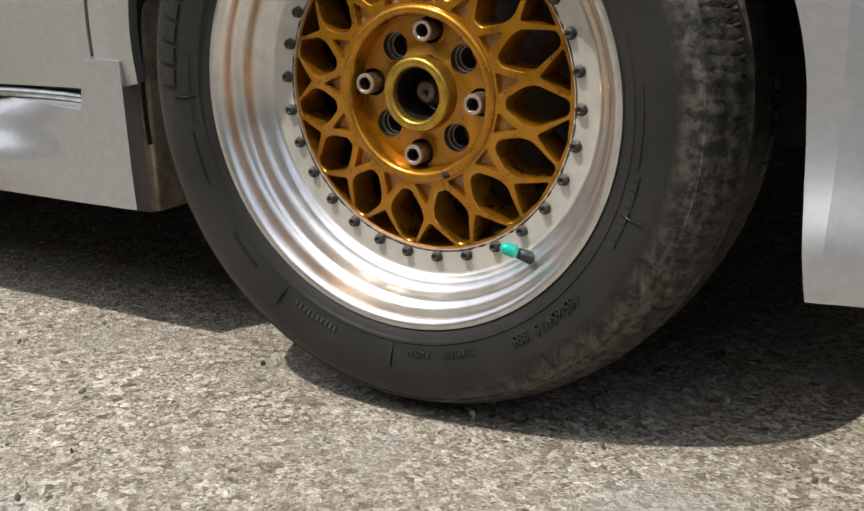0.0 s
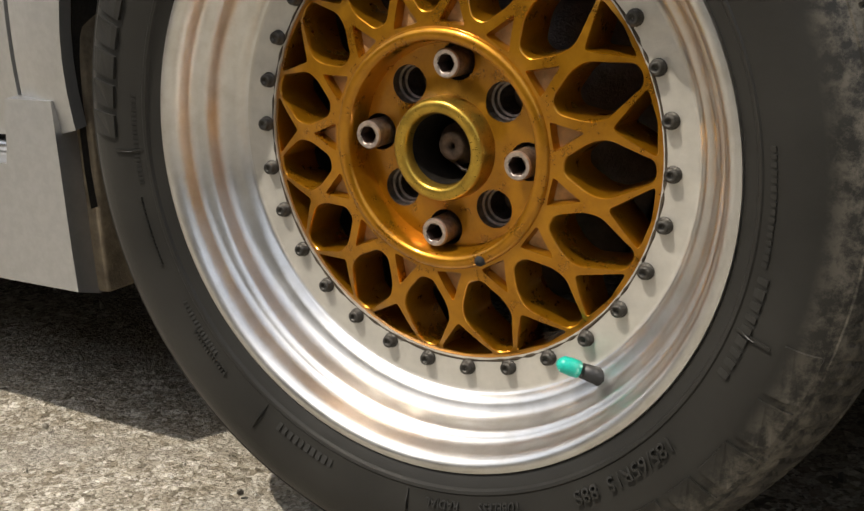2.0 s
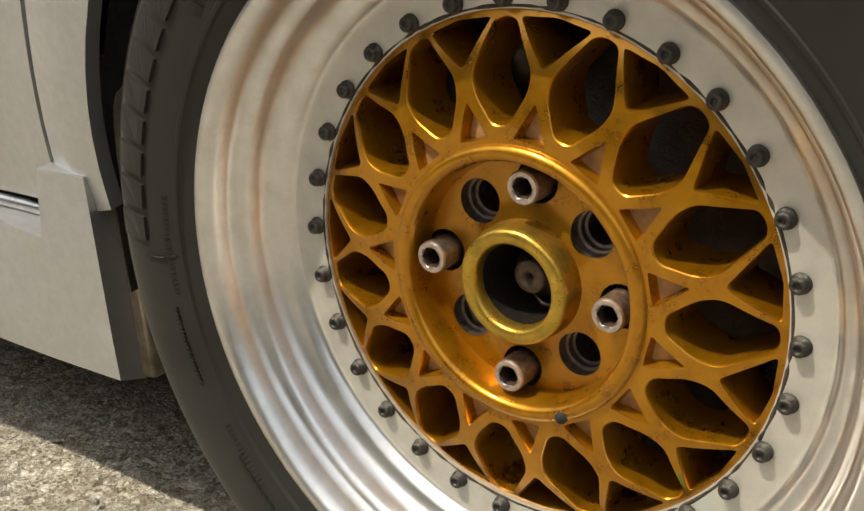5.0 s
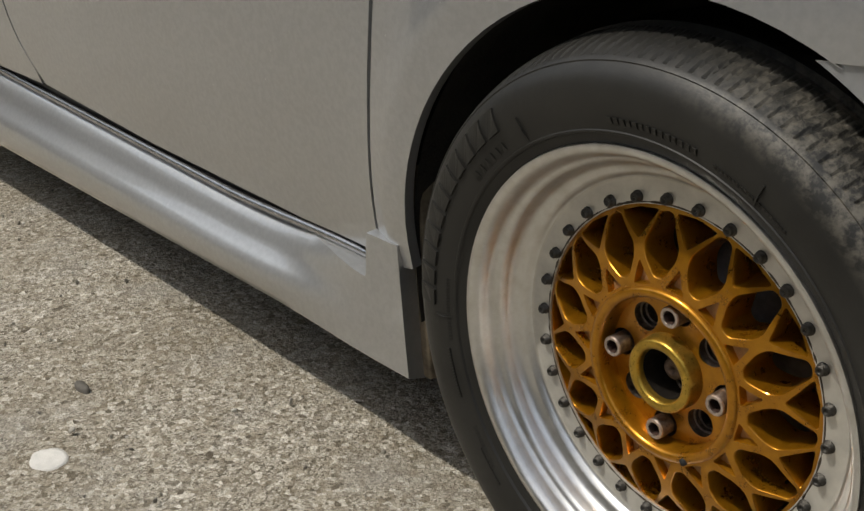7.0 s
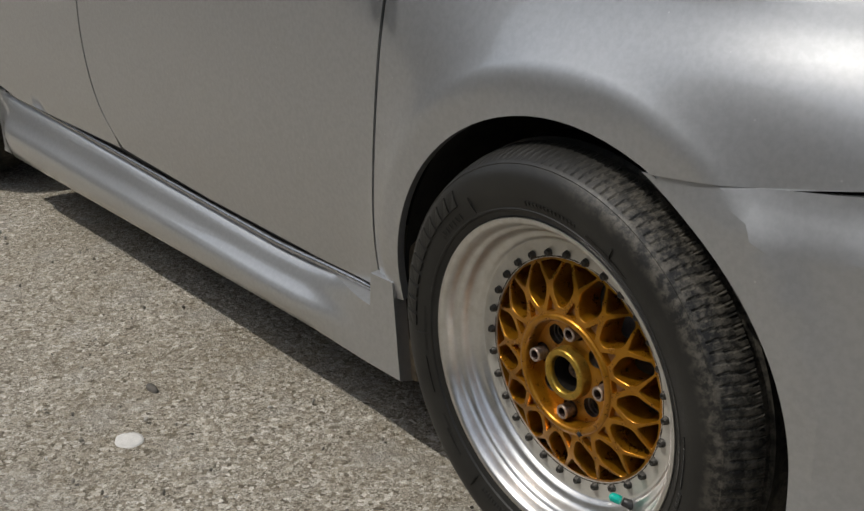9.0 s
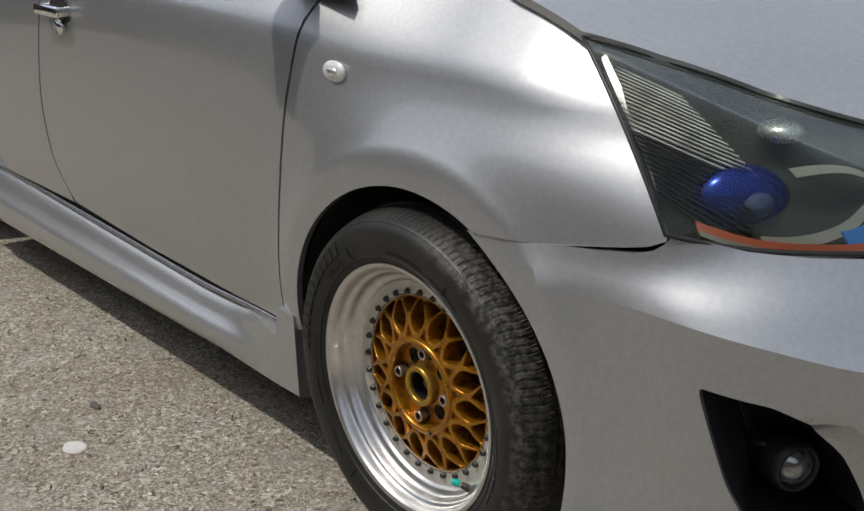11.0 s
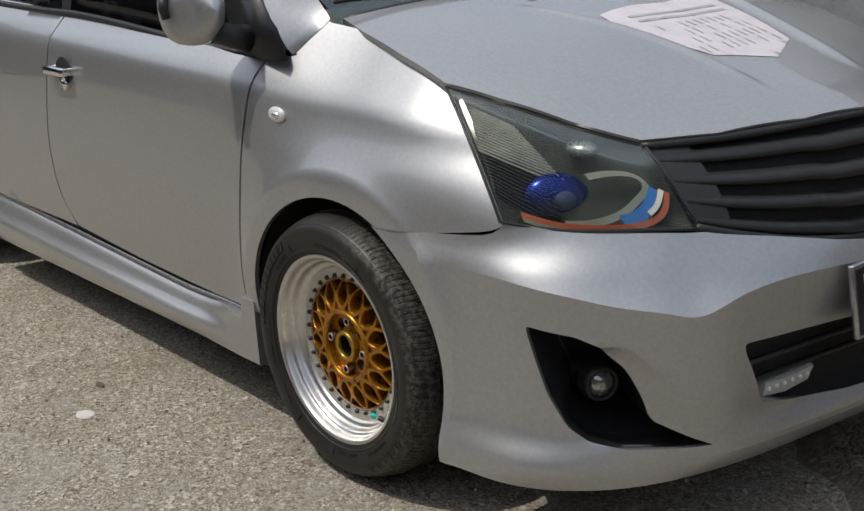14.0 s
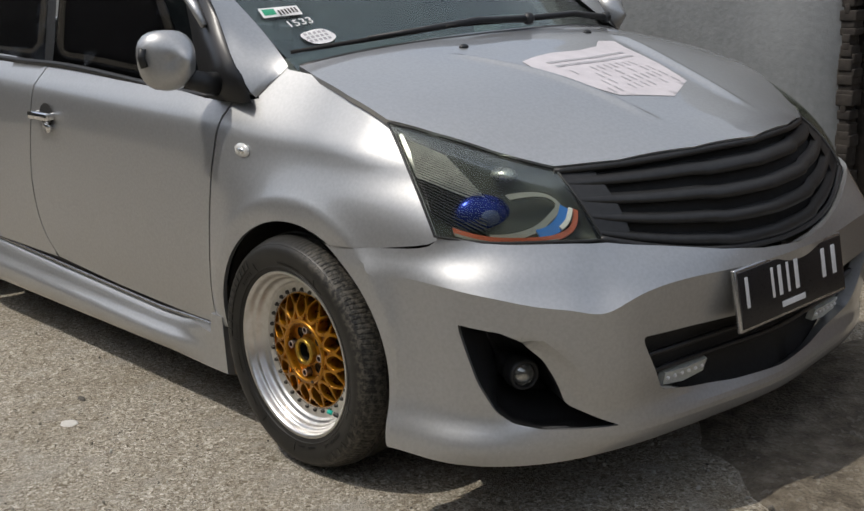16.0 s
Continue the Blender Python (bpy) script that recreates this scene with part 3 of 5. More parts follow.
RIDGE = spline([-0.2, 0.1, 0.3, 0.45, 0.65, 0.8], [0.37, 0.315, 0.238, 0.200, 0.176, 0.168])


def hood_z(x, y):
    d = abs(y - YC)
    z = float(HOOD_C(x)) - float(HOOD_K(x)) * (d / 0.7) ** 2.4
    ridge = float(RIDGE(x))
    fade = smooth(0.04, 0.14, x) * (1 - smooth(0.50, 0.66, x))
    z += 0.008 * fade * math.exp(-((d - ridge) / 0.014) ** 2) - 0.005 * fade * (1 - smooth(ridge - 0.03, ridge, d))
    return z


def on_hood(x, y):
    return Vector((x, y, hood_z(x, y)))


HOOD_EDGE = [(-0.175, 0.215), (-0.06, 0.185), (0.10, 0.155), (0.244, 0.142), (0.345, 0.190), (0.46, 0.262), (0.566, 0.342), (0.645, 0.47), (0.715, 0.65), (0.745, 0.85)]


def mirrored(pts):
    return list(pts) + [(x, 2 * YC - y) for x, y in reversed(pts[:-1])]


# ---- the car: panels ----
GAP = 0.0034
gap_front = [(-0.424, 0.276), (-0.402, 0.42), (-0.373, 0.58), (-0.338, 0.75), (-0.305, 0.895)]
gap_rear = [(-1.385, 0.318), (-1.450, 0.40), (-1.470, 0.50), (-1.455, 0.63), (-1.400, 0.82), (-1.365, 0.955)]


def build_side_panels():
    top = [(-0.225, 0.905), (-0.250, 0.925), (-0.255, 0.965), (-0.215, 0.985), (-0.175, 0.972)]
    edge = [(x + 0.0, hood_z(x, y)) for x, y in [(-0.06, 0.185), (0.10, 0.155), (0.236, 0.142)]]
    lamp = [(0.315, 0.815), (0.39, 0.73), (0.447, 0.655)]
    chin = [(0.446, 0.640), (0.425, 0.630), (0.395, 0.624), (0.30, 0.610), (0.152, 0.599)]
    out = [(x + GAP, z) for x, z in curve2(gap_front, 16)] + top + edge + lamp + chin + arch(0, 63, 180, 28) + [(-0.347, 0.292)]
    rings = [[(r * math.cos(radians(a)), 0.30 + r * math.sin(radians(a))) for a in np.linspace(56, top_a, 50)] for r, top_a in ((0.385, 168), (0.397, 160), (0.412, 153))]
    fender = part("front_fender", sheet(out, [], 0.016, on_side, (0, -1, 0), 0.012, (1.0, 1.0), rings), PAINT, car)
    sharp(fender, 30)
    # front door
    belt = [(-0.42, 0.900), (-0.70, 0.926), (-1.00, 0.944), (-1.365, 0.962)]
    out = [(x + GAP, z) for x, z in curve2(gap_rear, 20)] + [(x, z) for x, z in belt[::-1]] + [(-0.31, 0.893)] + [(x - GAP, z) for x, z in curve2(gap_front, 16)[::-1] if z > 0.297] + [(-0.430, 0.290), (-0.438, 0.282), (-0.452, 0.279), (-0.60, 0.277), (-1.0, 0.291)]
    front_door = part("front_door", sheet(out, [], 0.02, on_side, (0, -1, 0), 0.012), PAINT, car)
    sharp(front_door, 30)
    # rear door, cut by the wheel opening
    out = [(x - GAP, z) for x, z in curve2(gap_rear, 20)[::-1]][:-1] + [(-1.40, 0.316), (-1.80, 0.318), (-2.05, 0.322), (-2.16, 0.345), (-2.20, 0.40)] + arch(-2.6, 18, 100, 16)[1:] + [(-2.68, 0.70), (-2.62, 1.02), (-2.0, 0.99)]
    rear_door = part("rear_door", sheet(out, [], 0.03, on_side, (0, -1, 0), 0.012), PAINT, car)
    out = arch(-2.6, 100.5, 180, 12) + [(-2.96, 0.30), (-3.40, 0.32), (-3.45, 1.0), (-2.625, 1.02), (-2.685, 0.70)]
    part("rear_quarter", sheet(out, [], 0.05, on_side, (0, -1, 0), 0.012), PAINT, car)
    return fender, front_door, rear_door


fender, front_door, rear_door = build_side_panels()


def build_far_side():
    """The car's other flank, kept plain."""
    out = [(-3.45, 0.20), (-3.45, 1.0), (-0.3, 0.895), (-0.175, 0.972)] + [(x, hood_z(x, y)) for x, y in [(-0.06, 0.185), (0.10, 0.155), (0.236, 0.142)]] + [(0.447, 0.655), (0.395, 0.624), (0.152, 0.599)] + arch(0, 63, 180, 20) + [(-0.36, 0.16), (-2.24, 0.16)] + arch(-2.6, 0, 180, 24) + [(-2.96, 0.20)]
    part("left_flank", sheet(out, [], 0.06, lambda x, z: Vector((x, 2 * YC - side_y(x, z), z)), (0, 1, 0), 0.012), PAINT, car)


build_far_side()


def build_bumper():
    low = [(s, 0.172 - 0.012 * math.sin(math.pi * min(1, (s - 0.87) / 5))) for s in np.linspace(0.87, 6, 20)]
    top = [(5.5, 0.560), (5.0, 0.578), (4.5, 0.605), (4.0, 0.6265), (3.5, 0.631), (3.0, 0.633), (2.4, 0.634), (1.9, 0.638), (1.45, 0.650), (1.30, 0.648), (1.26, 0.639), (1.19, 0.6295), (1.08, 0.6235), (0.62, 0.6095), (0.17, 0.5985)]
    rim = [((x - 0.10) / 0.30, z) for x, z in arch(0, 62, 2, 20) + [(0.350, 0.26), (0.356, 0.21)]]
    out = low + [(12 - s, z) for s, z in low[-2::-1]] + [(12 - s, z) for s, z in rim[::-1]] + [(12 - s, z) for s, z in top[::-1]] + [(6, 0.552)] + top + rim
    fog = rounded([(1.74, 0.474), (2.28, 0.460), (2.60, 0.434), (2.85, 0.392), (3.03, 0.335), (3.15, 0.288), (3.86, 0.226), (3.35, 0.232), (2.85, 0.240), (2.50, 0.256), (2.25, 0.285), (2.03, 0.345)], 0.05)
    fog2 = [(12 - s, z) for s, z in fog]
    mouth_half = [(4.10, 0.425), (4.6, 0.422), (5.3, 0.414), (6.0, 0.410)]
    mouth_low = [(6.0, 0.238), (5.3, 0.246), (4.75, 0.262), (4.38, 0.282)]
    mouth = mouth_half + [(12 - s, z) for s, z in mouth_half[-2::-1]] + [(12 - s, z) for s, z in mouth_low[::-1]] + mouth_low[1:]
    mouth = rounded(mouth, 0.06)
    body = part("front_bumper", sheet(out, [fog, fog2, mouth], 0.012, on_bumper, (1, -0.6, 0), 0.034, (0.155, 1.0), [[(s, CREASE + crease_rise(s)) for s in np.linspace(0.62, 11.38, 112)]]), PAINT, car, "silver bumper with deep lip and angular lamp recesses")
    return sharp(body, 13), fog, mouth


bumper, FOG_LINE, MOUTH_LINE = build_bumper()


def skin_normal(s, z):
    a = on_bumper(s + 0.02, z) - on_bumper(s - 0.02, z)
    b = on_bumper(s, z + 0.004) - on_bumper(s, z - 0.004)
    n = a.cross(b).normalized()
    return n


def sunk(s, z, d):
    return on_bumper(s, z) - skin_normal(s, z) * d


def build_fog(flip):
    """The black recess with its round lamp; flip puts it on the other side."""
    def pl(s, z, d):
        p = sunk(s, z, d)
        return Vector((p.x, 2 * YC - p.y, p.z)) if flip else p
    c = np.mean(np.array(FOG_LINE), axis=0)
    bm = bmesh.new()
    loops = []
    for scale_, deep in ((1.015, 0.008), (0.985, 0.014), (0.93, 0.050), (0.78, 0.090), (0.35, 0.105)):
        loops.append([bm.verts.new(pl(c[0] + (s - c[0]) * scale_, c[1] + (z - c[1]) * scale_, deep)) for s, z in FOG_LINE])
    n = len(FOG_LINE)
    for a, b in zip(loops, loops[1:]):
        for k in range(n):
            q = (a[k], b[k], b[(k + 1) % n], a[(k + 1) % n])
            bm.faces.new(q if not flip else q[::-1])
    bm.faces.new(loops[-1])
    part("fog_recess", bm, SATIN, bumper, "satin black lamp recess")
    m = Vector((0.590, 0.205, 0.336))
    if flip:
        m.y = 2 * YC - m.y
    way = Vector((0.93, -0.36 if not flip else 0.36, 0.0)).normalized()
    turn = Matrix.Translation(m) @ Vector((0, -1, 0)).rotation_difference(way).to_matrix().to_4x4()
    bm = bmesh.new()
    revolve(bm, [(0.0005, -0.012), (0.010, -0.011), (0.019, -0.007), (0.025, -0.001), (0.027, 0.003)], 32)
    bm.transform(turn)
    part("fog_lamp_glass", bm, plain("clear_lens", (0.34, 0.34, 0.32), 0.10, 0.7, 0.5, 90), bumper, "round clear fog lamp")
    bm = bmesh.new()
    revolve(bm, [(0.027, 0.002), (0.029, -0.006), (0.033, -0.006), (0.037, 0.004), (0.038, 0.03)], 32)
    bm.transform(turn)
    part("fog_bezel", bm, BLACK, bumper)


build_fog(False)
build_fog(True)


def build_mouth():
    """Lower intake: black grid with two bars and a strip lamp each side."""
    out = [(6 + (s - 6) * 1.02, 0.33 + (z - 0.33) * 1.08) for s, z in MOUTH_LINE]
    part("intake_panel", sheet(out, [], 0.03, lambda s, z: sunk(s, z, 0.045), (1, 0, 0), 0.0, (0.155, 1.0)), MATTE, bumper)
    for z0 in (0.365, 0.318):
        bm = bmesh.new()
        ps = [sunk(s, z0 - 0.004 * math.sin((s - 6) * 0.5) ** 2, 0.030) for s in np.linspace(4.0, 8.0, 34)]
        tube(bm, ps, 0.007, 6)
        part("intake_bar", bm, SATIN, bumper)
    for s0, s1 in ((4.50, 5.02), (6.98, 7.50)):
        bm = bmesh.new()
        nu = 12

        def face(d):
            return [[bm.verts.new(sunk(s0 + (s1 - s0) * i / nu, 0.274 + 0.028 * j / 3 - 0.012 * (0.5 - abs(i / nu - 0.5)), d)) for j in range(4)] for i in range(nu + 1)]
        f, b = face(0.022), face(0.040)
        for i in range(nu):
            for j in range(3):
                bm.faces.new((f[i][j], f[i + 1][j], f[i + 1][j + 1], f[i][j + 1]))
            bm.faces.new((f[i][3], f[i + 1][3], b[i + 1][3], b[i][3]))
            bm.faces.new((f[i + 1][0], f[i][0], b[i][0], b[i + 1][0]))
        for i in (0, nu):
            for j in range(3):
                bm.faces.new((f[i][j], f[i][j + 1], b[i][j + 1], b[i][j]))
        strip = part("daytime_lamp", bm, LED, bumper, "pale clear strip lamp", flat=True)
        for k in range(6):
            bm = bmesh.new()
            p = sunk(s0 + (s1 - s0) * (k + 0.5) / 6, 0.287, 0.021)
            bmesh.ops.create_icosphere(bm, subdivisions=2, radius=0.005, matrix=Matrix.Translation(p))
            part("diode", bm, WHITE, strip)


build_mouth()

hood_ob = sharp(part("hood", sheet(mirrored(HOOD_EDGE) + [(-0.118, 1.25), (-0.095, 1.05), (-0.088, 0.85), (-0.095, 0.65), (-0.118, 0.45)], [], 0.014, on_hood, (0, 0, 1), 0.014, (1.0, 1.0), [[(x, YC + sg * (float(RIDGE(x)) + o)) for x in np.linspace(0.03, 0.66, 64)] for sg in (-1, 1) for o in (-0.028, -0.017, -0.008, 0.0, 0.008, 0.017, 0.028)]), PAINT, car), 40)


# headlamp: a patch between hood, fender, bumper and grille
def lamp_top(u):
    y = float(spline([0, 0.3, 0.65, 1], [0.144, 0.194, 0.266, 0.346])(u))
    x = float(spline([0, 0.3, 0.65, 1], [0.248, 0.345, 0.46, 0.566])(u))
    return Vector((x - 0.003, y, hood_z(x, y) - 0.006))


def lamp_low(u):
    x = float(spline([0, 0.33, 0.66, 1], [0.455, 0.541, 0.627, 0.703])(u))
    y = float(spline([0, 0.33, 0.66, 1], [0.080, 0.148, 0.236, 0.343])(u))
    z = float(spline([0, 0.33, 0.66, 1], [0.655, 0.640, 0.637, 0.631])(u))
    return Vector((x, y, z))


def on_lamp(u, v, deep=0.0):
    a, b = lamp_low(u), lamp_top(u)
    p = a.lerp(b, v)
    n = (lamp_low(min(1, u + 0.05)) - lamp_low(max(0, u - 0.05))).cross(b - a).normalized()
    return p + n * (0.030 * max(0.0, math.sin(math.pi * v)) ** 0.8 * (0.45 + 0.55 * math.sin(math.pi * min(1, u * 0.9 + 0.1))) - deep)


def flip_y(p):
    return Vector((p.x, 2 * YC - p.y, p.z))


def ribbon(line, width, deep, mat, name, parent, flip, lift=0.0):
    """A flat strip that follows a line on the lamp's inner bowl."""
    bm = bmesh.new()
    rows = []
    pts = curve2(line, 44)
    for i, p in enumerate(pts):
        a, b = np.array(pts[max(0, i - 1)]), np.array(pts[min(len(pts) - 1, i + 1)])
        d = (b - a) * np.array([0.36, 0.2])
        d = d / (np.linalg.norm(d) + 1e-9)
        nrm = np.array([-d[1] / 0.36, d[0] / 0.2])
        row = []
        for k in (-0.5, 0.5):
            q = np.array(p) + nrm * width * k
            row.append(on_lamp(float(q[0]), float(q[1]), deep - lift))
        for k in (0.5, -0.5):
            q = np.array(p) + nrm * width * k
            row.append(on_lamp(float(q[0]), float(q[1]), deep + 0.006))
        rows.append([bm.verts.new(flip_y(q) if flip else q) for q in row])
    for a, b in zip(rows, rows[1:]):
        for k in range(4):
            bm.faces.new((a[k], b[k], b[(k + 1) % 4], a[(k + 1) % 4]))
    bm.faces.new(rows[0])
    bm.faces.new(rows[-1][::-1])
    bmesh.ops.recalc_face_normals(bm, faces=bm.faces[:])
    return part(name, bm, mat, parent, "", True)


def build_headlamp(flip):
    fl = (lambda p: flip_y(p)) if flip else (lambda p: p)
    bm = bmesh.new()
    grid(bm, lambda u, v: fl(on_lamp(u, v)), 40, 24, flip)
    grid(bm, lambda u, v: fl(on_lamp(u, v, 0.003)), 40, 24, not flip)
    bm.normal_update()
    if sum(f.normal.x for f in list(bm.faces)[:960]) < 0:
        bmesh.ops.reverse_faces(bm, faces=bm.faces[:])
    lens = part("headlamp", bm, GLASS_LAMP, car, "large clear headlamp with blue projector and red strip")
    lens.visible_shadow = False
    # bowl behind the lens: dark below, silvered above towards the fender
    bm = bmesh.new()
    grid(bm, lambda u, v: fl(on_lamp(0.02 + 0.96 * u, 0.02 + 0.96 * v, 0.012 + 0.055 * max(0.0, math.sin(math.pi * u) * math.sin(math.pi * v)) ** 0.5)), 30, 18, flip)
    part("lamp_bowl", bm, LAMP_DARK, lens)
    # fluted indicator reflector
    for k in range(26):
        bm = bmesh.new()
        v0, v1 = 0.22 + 0.028 * k, 0.22 + 0.028 * k + 0.011
        u_end = 0.46 - 0.010 * abs(k - 12)
        grid(bm, lambda u, v: fl(on_lamp(0.04 + (u_end - 0.04) * u, v0 - 0.22 * u * (1 - v0 * 0.6) + (v1 - v0) * v, 0.022 + 0.010 * u + 0.007 * math.sin(math.pi * v))), 10, 3, flip)
        part("reflector_flute", bm, FLUTE if k > 10 else LAMP_DARK, lens)
    # projector in its blue shroud
    c = fl(on_lamp(0.38, 0.27, 0.046))
    way = Vector((0.86, -0.5 if not flip else 0.5, 0.05)).normalized()
    turn = Matrix.Translation(c) @ Vector((0, -1, 0)).rotation_difference(way).to_matrix().to_4x4()
    bm = bmesh.new()
    revolve(bm, [(0.067, 0.026), (0.064, 0.012), (0.056, 0.002), (0.044, -0.005), (0.030, -0.009), (0.014, -0.011), (0.0004, -0.0115)], 32, False, lambda q: Vector((q.x * (1.12 if q.x * (-1 if flip else 1) > 0 else 0.92), q.y, q.z * 0.74)))
    bm.transform(turn)
    part("projector_shroud", bm, BLUE, lens, "blue metallic projector shroud")
    bm = bmesh.new()
    revolve(bm, [(0.0004, -0.020), (0.010, -0.018), (0.020, -0.012), (0.026, -0.004)], 32, False, lambda q: Vector((q.x + (-0.016 if flip else 0.016), q.y, q.z * 0.80)))
    bm.transform(turn)
    part("projector_glass", bm, plain("projector_lens", (0.05, 0.07, 0.16), 0.08, 0.1, 0.3, 80), lens)
    ribbon([(0.58, 0.45), (0.70, 0.52), (0.82, 0.56), (0.87, 0.50), (0.85, 0.40), (0.76, 0.26), (0.66, 0.15), (0.52, 0.08), (0.38, 0.065)], 0.011, 0.022, LIGHT_GUIDE, "light_guide", lens, flip)
    ribbon([(0.66, 0.088), (0.74, 0.13), (0.83, 0.25), (0.90, 0.42)], 0.020, 0.017, BLUE_LITE, "blue_strip", lens, flip)
    ribbon([(0.80, 0.155), (0.865, 0.25), (0.925, 0.41)], 0.008, 0.014, WHITE, "white_strip", lens, flip, 0.002)
    ribbon([(0.15, 0.085), (0.36, 0.042), (0.56, 0.036), (0.72, 0.055), (0.83, 0.12), (0.90, 0.23), (0.955, 0.41)], 0.010, 0.016, RED, "red_strip", lens, flip)
    ribbon([(0.15, 0.055), (0.36, 0.016), (0.60, 0.012), (0.76, 0.035)], 0.005, 0.014, LIGHT_GUIDE, "bright_edge", lens, flip)
    bm = bmesh.new()
    bmesh.ops.create_uvsphere(bm, u_segments=16, v_segments=10, radius=0.022, matrix=Matrix.Translation(fl(on_lamp(0.65, 0.78, 0.03))) @ Matrix.Diagonal((1.5, 1.2, 0.7, 1)))
    part("bulb_cover", bm, SILVERED, lens)
    # rubber seal round the lens
    bm = bmesh.new()
    path = [fl(on_lamp(u, 0, 0.003)) for u in np.linspace(0, 1, 16)] + [fl(on_lamp(1, v, 0.003)) for v in np.linspace(0.1, 1, 8)] + [fl(on_lamp(u, 1, 0.003)) for u in np.linspace(0.95, 0, 16)] + [fl(on_lamp(0, v, 0.003)) for v in np.linspace(0.9, 0.1, 8)]
    tube(bm, path, 0.0035, 6, True)
    part("lamp_seal", bm, BLACK, lens)


build_headlamp(False)
build_headlamp(True)


# grille between hood and bumper
def grille_at(s, v, deep=0.0):
    """s runs -1..1 across, v 0..1 up."""
    a = abs(s)
    top_y, top_x = float(spline([0, 0.4, 0.75, 1], [0, 0.20, 0.38, 0.508])(a)), float(spline([0, 0.4, 0.75, 1], [0.742, 0.713, 0.642, 0.566])(a))
    low_y, low_x = float(spline([0, 0.5, 1], [0, 0.25, 0.508])(a)), float(spline([0, 0.5, 1], [0.838, 0.806, 0.705])(a))
    sg = 1 if s >= 0 else -1
    t = Vector((top_x, YC + sg * top_y, hood_z(top_x, YC - top_y) - 0.010))
    b = Vector((low_x - 0.006, YC + sg * low_y, 0.552 + 0.078 * a ** 2.2))
    p = b.lerp(t, v)
    p.x += 0.020 * math.sin(math.pi * v) - deep
    return p


def build_grille():
    bm = bmesh.new()
    grid(bm, lambda u, v: grille_at(-1 + 2 * u, v, 0.035), 48, 10)
    g = part("grille", bm, MATTE, car, "matte black horizontal slat grille")
    for v0, w in ((0.10, 0.15), (0.34, 0.14), (0.58, 0.14), (0.82, 0.15)):
        bm = bmesh.new()
        rows = []
        for i in range(65):
            s = -1 + 2 * i / 64
            wave = 0.020 * (smooth(0.35, 0.45, abs(s)) - 0.5)
            row = []
            for dv, dd in ((-w / 2, 0.020), (-w / 2 + 0.02, 0.003), (0, -0.003), (w / 2 - 0.02, 0.004), (w / 2, 0.018)):
                row.append(bm.verts.new(grille_at(s, v0 + dv + wave, dd + 0.006 * smooth(0.35, 0.45, abs(s)))))
            rows.append(row)
        for a, b in zip(rows, rows[1:]):
            for k in range(4):
                bm.faces.new((a[k], b[k], b[k + 1], a[k + 1]))
        part("grille_slat", bm, BLACK, g)
    for v0, name in ((0.985, "grille_rim"), (0.012, "grille_rim")):
        bm = bmesh.new()
        tube(bm, [grille_at(s, v0, 0.004) for s in np.linspace(-1, 1, 60)], 0.008, 8)
        part(name, bm, BLACK, g)
    for sg in (-1, 1):
        bm = bmesh.new()
        grid(bm, lambda u, v: grille_at(sg * (0.85 + 0.15 * u), v, 0.010 - 0.004 * u), 6, 12, sg < 0)
        part("grille_end", bm, BLACK, g)


build_grille()


# number plate with plain bars
def build_plate():
    bm = bmesh.new()
    m = Matrix.Translation((0.874, YC - 0.032, 0.464)) @ Euler((0, radians(-9), 0)).to_matrix().to_4x4()
    add_box(bm, (-0.006, -0.23, -0.072), (0.006, 0.23, 0.072), 0.004, m)
    frame_ob = part("number_plate", bm, TRIM, car, "black number plate with pale bars in bright frame")
    bm = bmesh.new()
    add_box(bm, (0.004, -0.222, -0.064), (0.0085, 0.222, 0.064), 0.001, m)
    part("plate_face", bm, PLATE_BLACK, frame_ob)
    for y0, y1, z0, z1 in ((-0.200, -0.188, -0.02, 0.05), (-0.095, -0.085, -0.02, 0.05), (-0.066, -0.052, -0.02, 0.05), (-0.030, -0.020, -0.02, 0.05), (0.004, 0.020, -0.02, 0.05), (0.125, 0.141, -0.02, 0.05), (0.172, 0.190, -0.02, 0.05), (-0.06, 0.04, -0.050, -0.036)):
        bm = bmesh.new()
        add_box(bm, (0.006, y0, z0), (0.0098, y1, z1), 0.001, m)
        part("bar", bm, WHITE, frame_ob)


build_plate()


# side skirt
def sill_z(x):
    return 0.250 + 0.041 * (-0.46 - x)


